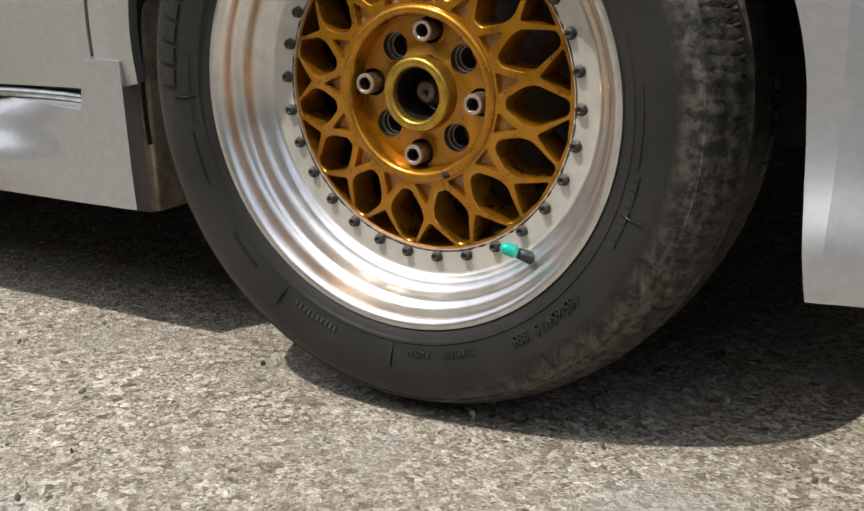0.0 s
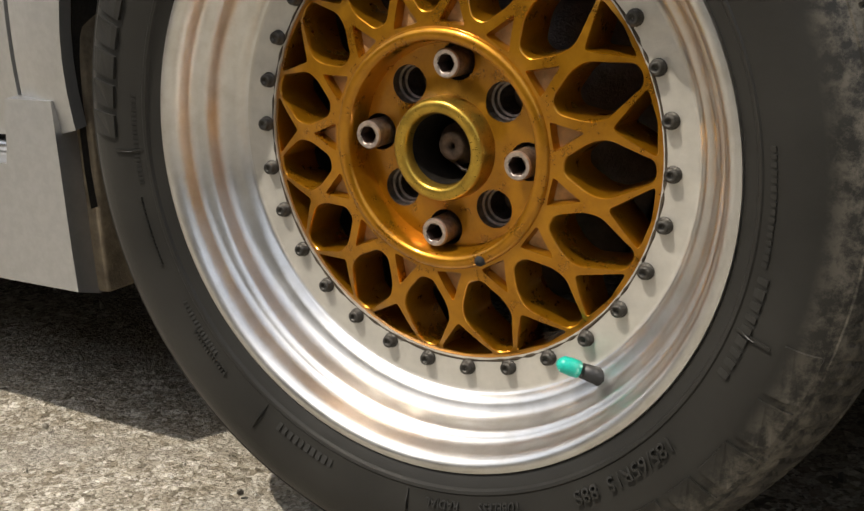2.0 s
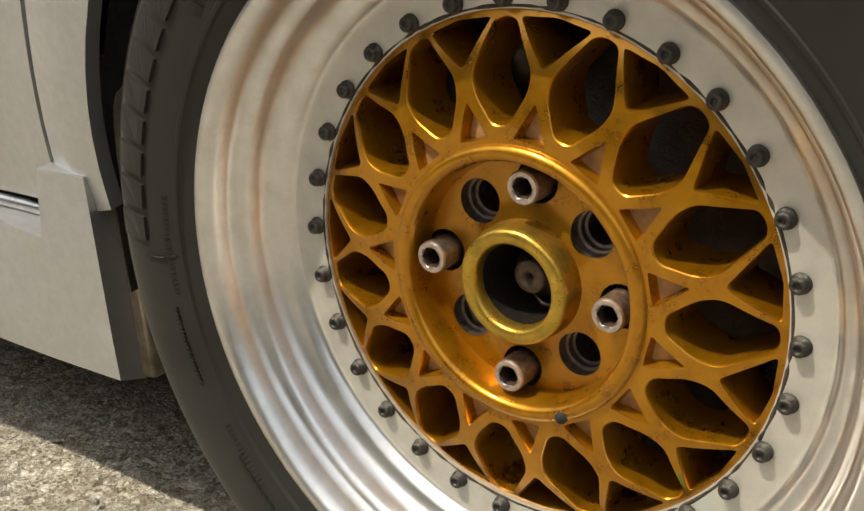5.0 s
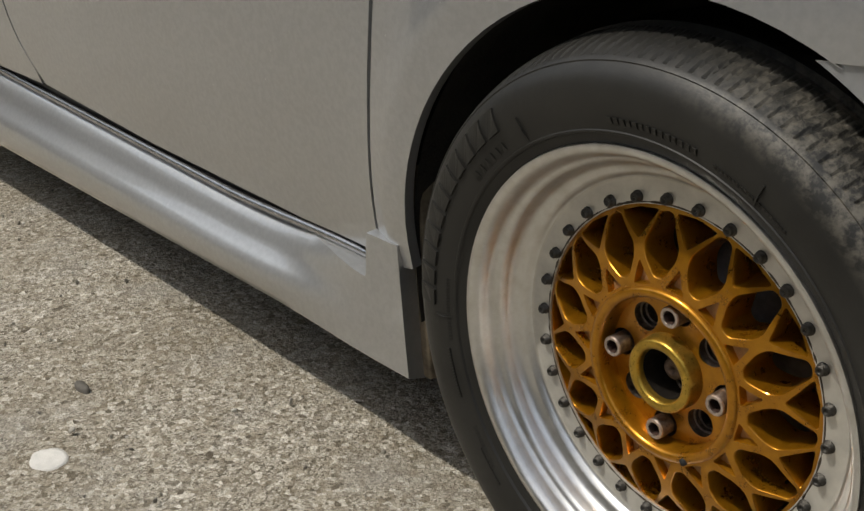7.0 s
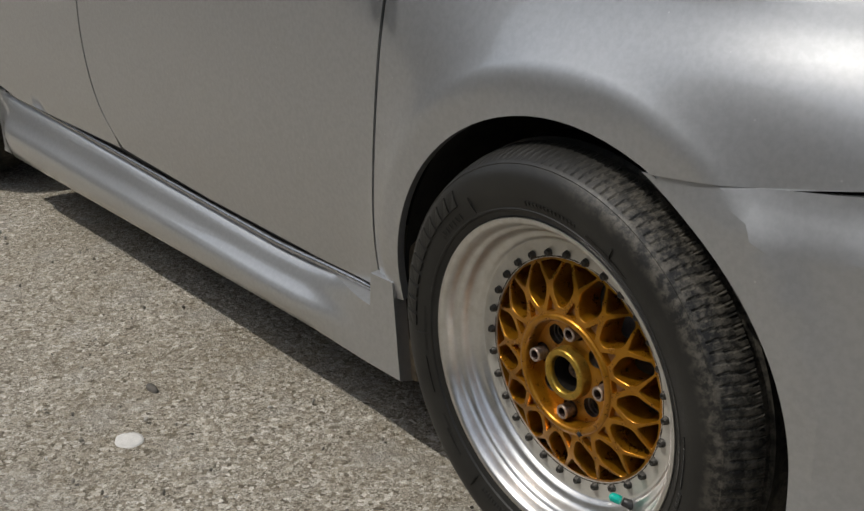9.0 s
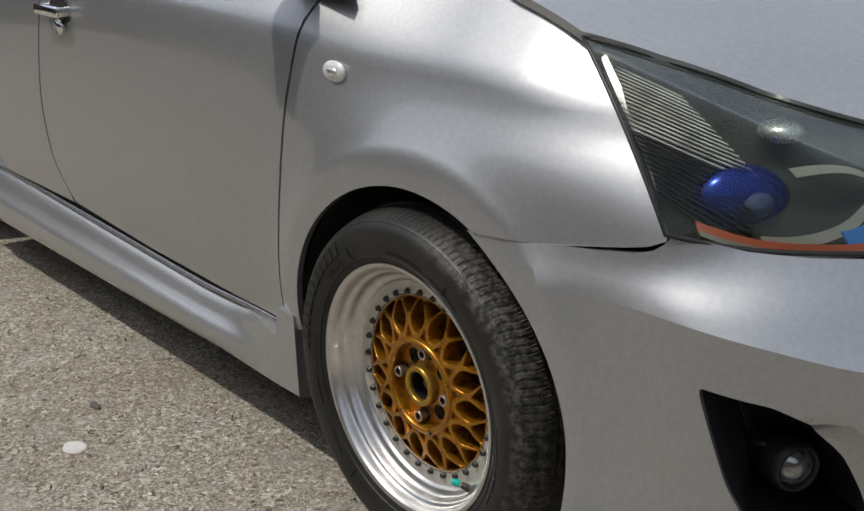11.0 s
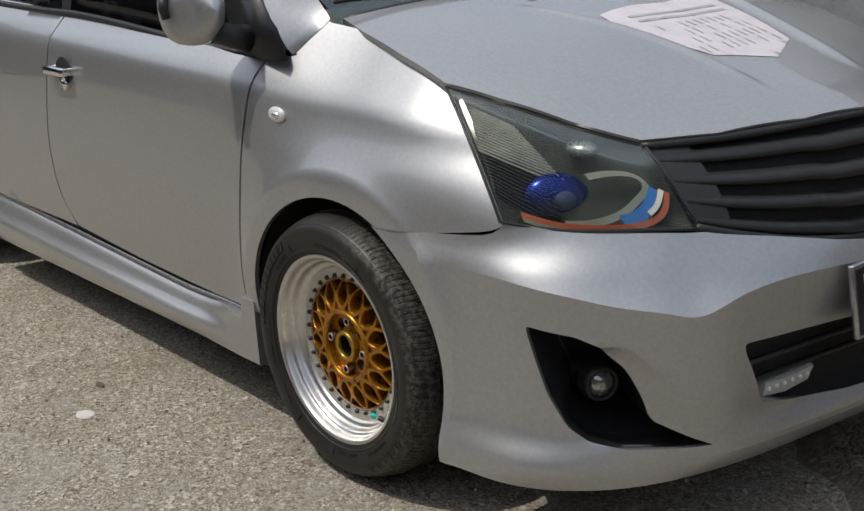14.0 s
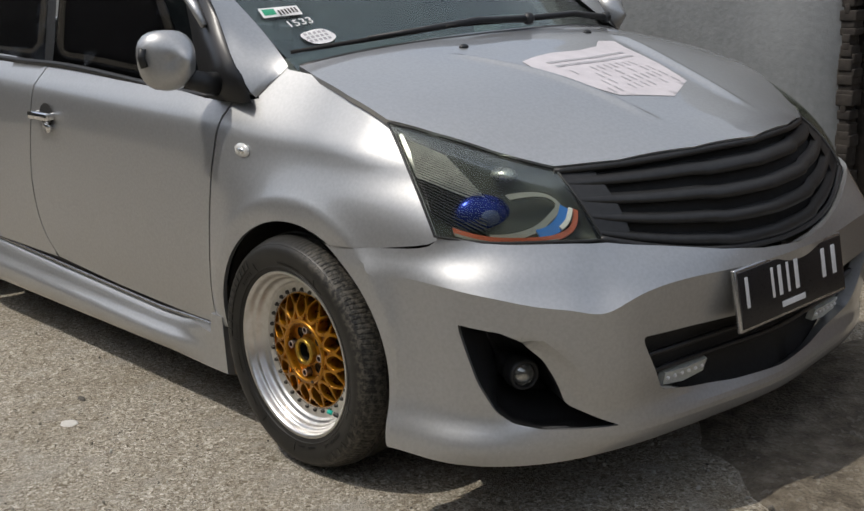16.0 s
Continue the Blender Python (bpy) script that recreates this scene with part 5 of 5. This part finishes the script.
def build_centre(wheel):
    """Gold mesh centre: fifteen crossing spokes with almond and triangular openings."""
    holes, pockets = [], []
    for j in range(15):
        a = ALM0 + CELL * j
        d = radians
        holes.append(rounded([polar(0.0895, a - d(3.2)), polar(0.0895, a + d(3.2)), polar(0.107, a + d(8.9)), polar(0.1185, a + d(9.3)), polar(0.1440, a + d(2.9)), polar(0.1458, a), polar(0.1440, a - d(2.9)), polar(0.1185, a - d(9.3)), polar(0.107, a - d(8.9))], 0.0075, 4))
        b = TRI0 + CELL * j
        holes.append(rounded([polar(0.1205, b), polar(0.1454, b + d(8.5)), polar(0.1467, b), polar(0.1454, b - d(8.5))], 0.0032, 3))
        pockets.append(rounded([polar(0.1045, b), polar(0.0835, b + d(6.8)), polar(0.0828, b), polar(0.0835, b - d(6.8))], 0.0020, 3))
    outer = [polar(0.1500, 2 * math.pi * k / 180) for k in range(180)]
    inner = [polar(0.0795, 2 * math.pi * k / 120) for k in range(120)]

    def top(x, z):
        r = math.hypot(x, z)
        return Vector((x, mesh_height(r), z))
    bm = sheet(outer, holes + pockets + [inner], 0.0045, top, (0, -1, 0))
    for h in holes:
        walls(bm, h, [(1.0, 0.0), (0.972, 0.0007), (0.950, 0.0030), (0.935, 0.010), (0.90, 0.036)])
    pocket_floors = []
    for h in pockets:
        ring = walls(bm, h, [(1.0, 0.0), (0.92, 0.0016), (0.80, 0.0075)])
        floor_face = bmesh.new()
        floor_face.faces.new([floor_face.verts.new(v.co + Vector((0, -0.0002, 0))) for v in ring[-1]])
        pocket_floors.append(floor_face)
    rim = [bm.verts.new((x, 0.064, z)) for x, z in outer]
    rim0 = [bm.verts.new((x, 0.0585, z)) for x, z in outer]
    for k in range(180):
        bm.faces.new((rim0[k], rim0[(k + 1) % 180], rim[(k + 1) % 180], rim[k]))
    bmesh.ops.remove_doubles(bm, verts=bm.verts[:], dist=0.00005)
    sharp(part("mesh_centre", bm, GOLD, wheel, "gold lacquered mesh centre, slightly worn"), 28)
    for f in pocket_floors:
        part("spoke_pocket", f, PRIMER, wheel)
    bm = bmesh.new()
    tube(bm, [(0.1506 * math.cos(a), 0.0560 + 0.0008 * noise.noise(Vector((math.cos(a) * 30, math.sin(a) * 30, 0))), 0.1506 * math.sin(a)) for a in [2 * math.pi * k / 160 for k in range(160)]], 0.0013, 6, True)
    part("joint_ring", bm, GRIME, wheel, "dark grime in the joint of the rim")
    # hub ring, dish and bore
    bm = bmesh.new()
    revolve(bm, [(0.0815, 0.0425), (0.0803, 0.0388), (0.0787, 0.0366), (0.0755, 0.0360), (0.0727, 0.0366), (0.0710, 0.0395), (0.0695, 0.0480), (0.0685, 0.0570)], 120)
    sharp(part("hub_ring", bm, GOLD, wheel), 50)
    out = [polar(0.0695, 2 * math.pi * k / 90) for k in range(90)]
    bores = []
    for k in range(4):
        bores.append([tuple(np.array(polar(0.0572, radians(-6.5 + 90 * k))) + np.array(polar(0.0128, 2 * math.pi * i / 20))) for i in range(20)])
        bores.append([tuple(np.array(polar(0.0510, radians(38 + 90 * k))) + np.array(polar(0.0132, 2 * math.pi * i / 20))) for i in range(20)])
    centre = [polar(0.0335, 2 * math.pi * k / 60) for k in range(60)]
    bm = sheet(out, bores + [centre], 0.006, lambda x, z: Vector((x, 0.0570 - 0.004 * math.exp(-((math.hypot(x, z) - 0.0335) / 0.006) ** 2), z)), (0, -1, 0))
    sharp(part("hub_plate", bm, GOLD, wheel), 40)
    for i, l in enumerate(bores):
        bm = bmesh.new()
        c = np.mean(np.array(l), axis=0)
        rings = []
        for k, d in ((1.0, 0.0565), (1.0, 0.0640), (0.88, 0.0645), (0.88, 0.069), (0.76, 0.0695), (0.74, 0.090)):
            rings.append([bm.verts.new((c[0] + (x - c[0]) * k, d, c[1] + (z - c[1]) * k)) for x, z in l])
        for a, b in zip(rings, rings[1:]):
            for q in range(20):
                bm.faces.new((a[q], a[(q + 1) % 20], b[(q + 1) % 20], b[q]))
        bm.faces.new(rings[-1])
        bmesh.ops.recalc_face_normals(bm, faces=bm.faces[:])
        part("bolt_bore", bm, STEEL_RUST if i % 2 else RUST, wheel, "", True)
    bm = bmesh.new()
    revolve(bm, [(0.0350, 0.0575), (0.0345, 0.0420), (0.0335, 0.0380), (0.0320, 0.0365), (0.0265, 0.0365), (0.0250, 0.0380), (0.0240, 0.0420), (0.0235, 0.0900)], 72)
    sharp(part("centre_ring", bm, plain("worn_gold", (0.48, 0.30, 0.05), 0.3, 0.85, 0.3, 80, 0.1), wheel, "bright worn gold centre ring"), 50)
    # bore sleeve and back, coloured dark to stand for the cavity's shade
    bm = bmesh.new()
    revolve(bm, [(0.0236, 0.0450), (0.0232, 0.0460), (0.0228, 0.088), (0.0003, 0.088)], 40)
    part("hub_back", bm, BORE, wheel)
    bm = bmesh.new()
    revolve(bm, [(0.0028, 0.066), (0.0030, 0.0560), (0.0085, 0.0555), (0.0100, 0.0570), (0.0100, 0.0640), (0.0145, 0.0660), (0.0150, 0.0880)], 24)
    part("axle_nut", bm, plain("rusty_axle", (0.17, 0.12, 0.09), 0.55, 0.6, 0.5, 200, 0.5), wheel, "rusty axle nut with split pin")
    bm = bmesh.new()
    tube(bm, [(0.000, 0.062, -0.012), (0.006, 0.060, -0.016), (0.018, 0.062, -0.018)], 0.0013, 6)
    part("split_pin", bm, STEEL_RUST, wheel)
    # black plug added for the dark inside the small pin hole
    bm = bmesh.new()
    tube(bm, [(0.0310, 0.0350, -0.0710), (0.0310, 0.060, -0.0710)], 0.0035, 12)
    part("pin_hole_plug", bm, MATTE, wheel)
    for k in range(4):
        bm = bmesh.new()
        x, z = polar(0.0572, radians(-6.5 + 90 * k))
        rings = []
        prof = [(0.0098, 0.078), (0.0098, 0.0425), (0.0090, 0.0410), (0.0068, 0.0410)]
        for r, y in prof:
            rings.append([bm.verts.new((x + r * math.cos(2 * math.pi * i / 24), y, z + r * math.sin(2 * math.pi * i / 24))) for i in range(24)])
        for r, y in ((0.0066, 0.0415), (0.0064, 0.060)):
            ring = []
            for i in range(24):
                a = 2 * math.pi * i / 24
                h = r * math.cos(math.pi / 6) / math.cos((a % (math.pi / 3)) - math.pi / 6)
                ring.append(bm.verts.new((x + h * math.cos(a), y, z + h * math.sin(a))))
            rings.append(ring)
        for a, b in zip(rings, rings[1:]):
            for i in range(24):
                bm.faces.new((a[i], a[(i + 1) % 24], b[(i + 1) % 24], b[i]))
        bm.faces.new(rings[-1])
        bmesh.ops.recalc_face_normals(bm, faces=bm.faces[:])
        ob = sharp(part("lug_nut", bm, STEEL_RUST, wheel, "worn steel lug nut with hexagon socket"), 40)
        ob.data.materials.append(NUT_FACE)
        ob.data.materials.append(RUST)
        for p in ob.data.polygons:
            c = p.center
            rr = math.hypot(c.x - x, c.z - z)
            if c.y < 0.0424 and rr > 0.0064:
                p.material_index = 1
            elif rr < 0.0066 and c.y > 0.0415:
                p.material_index = 2


def build_wheel():
    bm = bmesh.new()
    revolve(bm, [(0.1795, 0.0580), (0.1750, 0.0800), (0.1800, 0.1900), (0.2050, 0.1950)], 96)
    bmesh.ops.reverse_faces(bm, faces=bm.faces[:])
    wheel = part("wheel", bm, CAST, car, "gold mesh wheel with polished lip and muddy tyre")
    bm = bmesh.new()
    revolve(bm, [(0.2055, 0.0210), (0.2085, 0.0120), (0.2120, 0.0090), (0.2130, 0.0062), (0.2122, 0.0040), (0.2095, 0.0034), (0.2062, 0.0042), (0.2035, 0.0070), (0.2012, 0.0120), (0.1996, 0.0180), (0.1980, 0.0232),
                 (0.1955, 0.0252), (0.1930, 0.0265), (0.1912, 0.0300), (0.1896, 0.0360), (0.1876, 0.0415), (0.1842, 0.0448), (0.1800, 0.0466), (0.1772, 0.0480), (0.1750, 0.0520), (0.1730, 0.0543), (0.1700, 0.0548), (0.1490, 0.0552), (0.1485, 0.0600)], 160)
    lip = sharp(part("rim_lip", bm, POLISH, wheel, "polished stepped rim lip, lightly stained"), 40)
    lip.data.materials.append(FACE_ALLOY)
    for p in lip.data.polygons:
        if math.hypot(p.center.x, p.center.z) < 0.1722:
            p.material_index = 1
    bm = bmesh.new()
    prof = list(SIDEWALL) + [(0.2925, 0.0310), (0.2950, 0.0410), (0.2972, 0.0530), (0.2978, 0.0575), (0.2986, 0.0662), (0.2990, 0.0670), (0.3002, 0.0855), (0.3002, 0.0945), (0.3002, 0.1135), (0.2996, 0.1225), (0.2988, 0.1375), (0.2978, 0.1465), (0.2945, 0.1620), (0.2890, 0.1790), (0.2770, 0.1920), (0.2560, 0.2010), (0.2300, 0.1980), (0.2070, 0.1880)]
    revolve(bm, prof, 888, False, tyre_squash)
    tyre = sharp(part("tyre", bm, RUBBER, wheel, "black tyre with dried mud on the shoulder"), 24)
    build_centre(wheel)
    # rivets
    bm = bmesh.new()
    revolve(bm, [(0.0056, 0.0556), (0.0056, 0.0538), (0.0050, 0.0532), (0.0046, 0.0530), (0.0045, 0.0500), (0.0038, 0.0490), (0.0020, 0.0487), (0.0018, 0.0505), (0.0002, 0.0506)], 14)
    first = part("rim_bolt", bm, STEEL_DARK, wheel)
    for k in range(30):
        a = radians(21.5 - 12 * k)
        ob = first if k == 0 else first.copy()
        if k:
            scene.collection.objects.link(ob)
        ob.location = (0.1555 * math.cos(a), 0, 0.1555 * math.sin(a))
    # valve
    bm = bmesh.new()
    base = Vector((0.110, 0.048, -0.142))
    tip = Vector((0.097, 0.036, -0.134))
    tube(bm, [base + Vector((0.004, 0.004, -0.006)), base, base.lerp(tip, 0.6)], [0.0068, 0.0062, 0.0052], 12)
    part("valve_stem", bm, BLACK, wheel)
    bm = bmesh.new()
    d = (tip - base).normalized()
    tube(bm, [base.lerp(tip, 0.75), tip, tip + d * 0.007, tip + d * 0.010], [0.0058, 0.0060, 0.0054, 0.0026], 14)
    part("valve_cap", bm, TEAL, wheel, "teal plastic valve cap")
    # raised marks on the sidewall: words that can be read, bars for the rest
    for text, size, r0, a in (("185/65R15  88S", 0.0125, 0.2310, -50), ("TUBELESS", 0.0075, 0.2300, -74), ("RADIAL", 0.0075, 0.2300, -85)):
        part("sidewall_lettering", arc_text(text, size, r0, radians(a)), RUBBER, tyre)
    for a0, w, h, r0 in ((-22, 0.030, 0.020, 0.2560), (-29.5, 0.026, 0.020, 0.2560), (-37, 0.026, 0.020, 0.2560), (-44, 0.020, 0.020, 0.2560), (-51, 0.026, 0.020, 0.2560), (-58, 0.028, 0.020, 0.2560)):
        o = [(-w / 2, 0), (w / 2, 0), (w / 2, h), (-w / 2, h)]
        part("sidewall_bar", arc_solid(o, r0, radians(a0)), RUBBER, tyre, "", True)
    for k in range(11):
        o = [(-0.0075, 0), (0.0085, 0), (0.0105, 0.021), (-0.0055, 0.021)]
        part("sidewall_bar", arc_solid(o, 0.2470, radians(178 - 5.0 * k), 0.0022), RUBBER, tyre, "", True)
    for a0, n, r0, h in ((6, 16, 0.2290, 0.004), (-12, 9, 0.2290, 0.007), (188, 20, 0.2300, 0.0032), (203, 18, 0.2345, 0.0028), (222, 14, 0.2300, 0.0032), (226, 14, 0.2350, 0.0028), (252, 10, 0.2310, 0.005), (140, 6, 0.2290, 0.009), (70, 20, 0.230, 0.0035), (95, 14, 0.2310, 0.006)):
        for i in range(n):
            w = h * random.uniform(0.5, 0.75)
            part("sidewall_bar", arc_solid([(-w / 2, 0), (w / 2, 0), (w / 2, h), (-w / 2, h)], r0, radians(a0 - i * math.degrees(h * 1.05 / r0)), 0.0012), RUBBER, tyre, "", True)
    for a0 in (-20, 182, 236, 268, 60, 120):
        part("sidewall_rib", arc_solid([(-0.0007, 0), (0.0007, 0), (0.0007, 0.022), (-0.0007, 0.022)], 0.2270, radians(a0), 0.0018), RUBBER, tyre, "", True)
    # brake behind the spokes
    bm = bmesh.new()
    revolve(bm, [(0.0003, 0.098), (0.070, 0.098), (0.072, 0.112), (0.125, 0.112), (0.127, 0.116), (0.127, 0.130), (0.122, 0.134)], 64)
    part("brake_disc", bm, CAST, wheel, "grey brake disc behind the spokes")
    bm = bmesh.new()
    ps = [(0.118 * math.cos(radians(a)), 0.112, 0.118 * math.sin(radians(a))) for a in range(95, 150, 6)]
    tube(bm, ps, [0.016] + [0.026] * (len(ps) - 2) + [0.016], 10)
    part("brake_caliper", bm, CAST, wheel)
    wheel.location = (0, 0, 0.30)
    return wheel


wheel = build_wheel()
copy_thing(wheel, pose(-2.6, 0.015, 0.30, 0, 40, 0))
copy_thing(wheel, pose(0, 2 * YC, 0.30, 0, 0, 180))
copy_thing(wheel, pose(-2.6, 2 * YC, 0.30, 0, 0, 180))


# ---- hood patch, stickers and cabin ----
def decal(outline, place, up, mat, name, parent, step=0.02, label=""):
    return part(name, sheet(outline, [], step, place, up), mat, parent, label)


def hood_lift(h):
    return lambda x, y: on_hood(x, y) + Vector((0, 0, h))


# Pale pinkish patch with grey bands and bars between the hood ridges.
def build_hood_patch():
    body = [(0.20, 0.64), (0.25, 0.625), (0.33, 0.655), (0.42, 0.675), (0.465, 0.70), (0.52, 0.85), (0.455, 0.99), (0.36, 1.02), (0.30, 1.035), (0.20, 1.06), (0.13, 1.10), (0.12, 1.04), (0.17, 0.97), (0.185, 0.88), (0.175, 0.78), (0.185, 0.70)]
    d = decal(body, hood_lift(0.0012), (0, 0, 1), PINKISH, "hood_patch", hood_ob, 0.02, "pale pinkish white patch with grey bars")
    for x in (0.235, 0.265):
        decal([(x, 0.69), (x + 0.012, 0.69), (x + 0.022, 0.86), (x + 0.012, 1.0), (x, 1.0), (x + 0.010, 0.86)], hood_lift(0.0022), (0, 0, 1), MARK_GREY, "patch_band", d)
    for r in range(4):
        for k in range(11):
            if random.random() < 0.8:
                x, y = 0.305 + r * 0.040, 0.70 + k * 0.026
                w = random.uniform(0.006, 0.011)
                decal([(x, y), (x + 0.030, y), (x + 0.030, y + w * 0.6), (x, y + w * 0.6)], hood_lift(0.0022), (0, 0, 1), MARK_GREY, "patch_bar", d)


build_hood_patch()
screen_ob = bpy.data.objects["windscreen"]


def on_screen(d):
    def f(u, v):
        p = SCREEN(u, v)
        n = (SCREEN(u + 0.01, v) - SCREEN(u - 0.01, v)).cross(SCREEN(u, v + 0.01) - SCREEN(u, v - 0.01)).normalized()
        return p + n * d * (1 if n.z > 0 else -1)
    return f


def screen_text(text, size, u0, v0, tilt=0.0):
    cu = bpy.data.curves.new("lettering", 'FONT')
    cu.body, cu.size, cu.extrude = text, size, 0.0004
    ob = bpy.data.objects.new("lettering", cu)
    scene.collection.objects.link(ob)
    me = bpy.data.meshes.new_from_object(ob.evaluated_get(bpy.context.evaluated_depsgraph_get()))
    bpy.data.objects.remove(ob)
    bm = bmesh.new()
    bm.from_mesh(me)
    bpy.data.meshes.remove(me)
    for v in bm.verts:
        p = on_screen(0.003 + v.co.z)(u0 + v.co.x / 1.25, v0 + v.co.y / 1.02)
        v.co = p
    return bm


def build_stickers():
    f = on_screen(0.002)
    up = (1, 0, 1)
    s = decal([(0.022, 0.205), (0.100, 0.190), (0.104, 0.228), (0.026, 0.245)], f, up, WHITE, "screen_sticker", screen_ob, 0.02, "white and green windscreen sticker")
    decal([(0.028, 0.212), (0.052, 0.208), (0.054, 0.232), (0.030, 0.238)], on_screen(0.003), up, GREEN, "sticker_dot", s)
    for k in range(6):
        decal([(0.057 + 0.007 * k, 0.202), (0.061 + 0.007 * k, 0.201), (0.062 + 0.007 * k, 0.222), (0.058 + 0.007 * k, 0.223)], on_screen(0.003), up, STEEL_DARK, "sticker_bar", s)
    part("sticker_number", screen_text("1533", 0.036, 0.050, 0.150), WHITE, screen_ob, "white vinyl number 1533")
    t = decal(rounded([(0.052, 0.120), (0.112, 0.128), (0.126, 0.085), (0.100, 0.066), (0.066, 0.072)], 0.02), f, up, WHITE, "screen_sticker", screen_ob, 0.02, "white shield windscreen sticker")
    for r in range(3):
        for k in range(5):
            u, v = 0.064 + 0.010 * k, 0.080 + 0.014 * r
            decal([(u, v), (u + 0.006, v), (u + 0.006, v + 0.009), (u, v + 0.009)], on_screen(0.003), up, MARK_GREY, "sticker_bar", t)


build_stickers()


def build_cabin():
    bm = bmesh.new()
    grid(bm, lambda u, v: Vector((-0.16 - 0.52 * v, 0.24 + 1.22 * u, 0.93 + 0.05 * math.sin(math.pi * u) - 0.015 * v + 0.03 * math.sin(math.pi * v))), 16, 8)
    part("dashboard", bm, plain("dash_grey", (0.10, 0.115, 0.11), 0.6, 0, 0.2, 40, 0.2), car, "grey padded dashboard")
    for y in (0.45, 1.20):
        bm = bmesh.new()
        add_box(bm, (-1.25, y - 0.24, 0.70), (-1.02, y + 0.24, 1.16), 0.05)
        seat = part("seat_back", bm, MATTE, car)
        bm = bmesh.new()
        add_box(bm, (-1.22, y - 0.12, 1.19), (-1.12, y + 0.12, 1.36), 0.04)
        part("head_rest", bm, MATTE, seat)
    bm = bmesh.new()
    add_box(bm, (-3.35, 0.20, 0.86), (-1.6, 1.50, 0.90), 0.02)
    part("cabin_floor", bm, MATTE, car)
    # things lying on the dashboard
    bm = bmesh.new()
    add_box(bm, (-0.42, 0.72, 0.982), (-0.30, 1.00, 0.996), 0.004)
    tagged(part("tray", bm, plain("teal_tray", (0.02, 0.36, 0.33), 0.4, 0, 0.1, 60)), "flat teal plastic tray on the dashboard", "tray")
    bm = bmesh.new()
    add_box(bm, (-0.36, 1.02, 0.985), (-0.24, 1.20, 1.045), 0.012)
    tagged(part("tissue_box", bm, plain("pale_box", (0.30, 0.42, 0.38), 0.4, 0, 0.15, 60)), "pale green box on the dashboard", "box")


build_cabin()


# ---- loose things on the ground ----
def build_pebbles():
    bm = bmesh.new()
    for i in range(1500):
        x, y = random.uniform(-2.6, 1.7), random.uniform(-1.3, 1.2)
        r = random.choice((0.0018, 0.002, 0.0025, 0.003, 0.0045))
        if x > 0.5 and y > 0.5:
            r *= 2.4
        m = Matrix.Translation((x, y, r * 0.2)) @ Euler((random.random() * 6, random.random() * 6, random.random() * 6)).to_matrix().to_4x4() @ Matrix.Diagonal((r * random.uniform(0.8, 1.5), r * random.uniform(0.7, 1.2), r * random.uniform(0.5, 0.8), 1))
        bmesh.ops.create_icosphere(bm, subdivisions=1, radius=1, matrix=m)
    m, nt, b = material("grit_stone")
    g = nt.nodes.new("ShaderNodeNewGeometry")
    nt.links.new(ramp(nt, g.outputs["Random Per Island"], [(0.0, (0.07, 0.06, 0.05)), (0.5, (0.24, 0.22, 0.18)), (1.0, (0.55, 0.53, 0.48))]), b.inputs["Base Color"])
    b.inputs["Roughness"].default_value = 0.9
    tagged(part("gravel", bm, m, flat=True), "loose grit and pebbles strewn over the concrete", "gravel", kind="stuff")


build_pebbles()


def flat_stone(x, y, rx, ry, mat, label, h=0.006):
    bm = bmesh.new()
    n = 22
    z0 = 0.006 * noise.noise(Vector((x * 0.9, y * 0.9, 0))) - 0.004
    ring = [[bm.verts.new((x + k * rx * math.cos(a) * (1 + 0.12 * noise.noise(Vector((math.cos(a) * 2, math.sin(a) * 2, x * 7)))), y + k * ry * math.sin(a) * (1 + 0.12 * noise.noise(Vector((math.cos(a) * 2, math.sin(a) * 2, y * 9)))), z0 + z)) for a in [2 * math.pi * i / n for i in range(n)]] for k, z in ((1.0, -0.006), (0.96, h * 0.6), (0.75, h))]
    for a, b in zip(ring, ring[1:]):
        for i in range(n):
            bm.faces.new((a[i], a[(i + 1) % n], b[(i + 1) % n], b[i]))
    bm.faces.new(ring[-1])
    tagged(part("stone", bm, mat), label, "stone")


flat_stone(-0.756, -0.254, 0.030, 0.024, plain("pale_stone", (0.56, 0.54, 0.50), 0.85, 0, 0.12, 60, 0.5), "flat pale stone bedded in the concrete", 0.0016)
flat_stone(-0.902, -0.144, 0.020, 0.008, plain("dark_stone", (0.10, 0.09, 0.075), 0.8, 0, 0.3, 60, 0.3), "small dark stone on the concrete", 0.008)
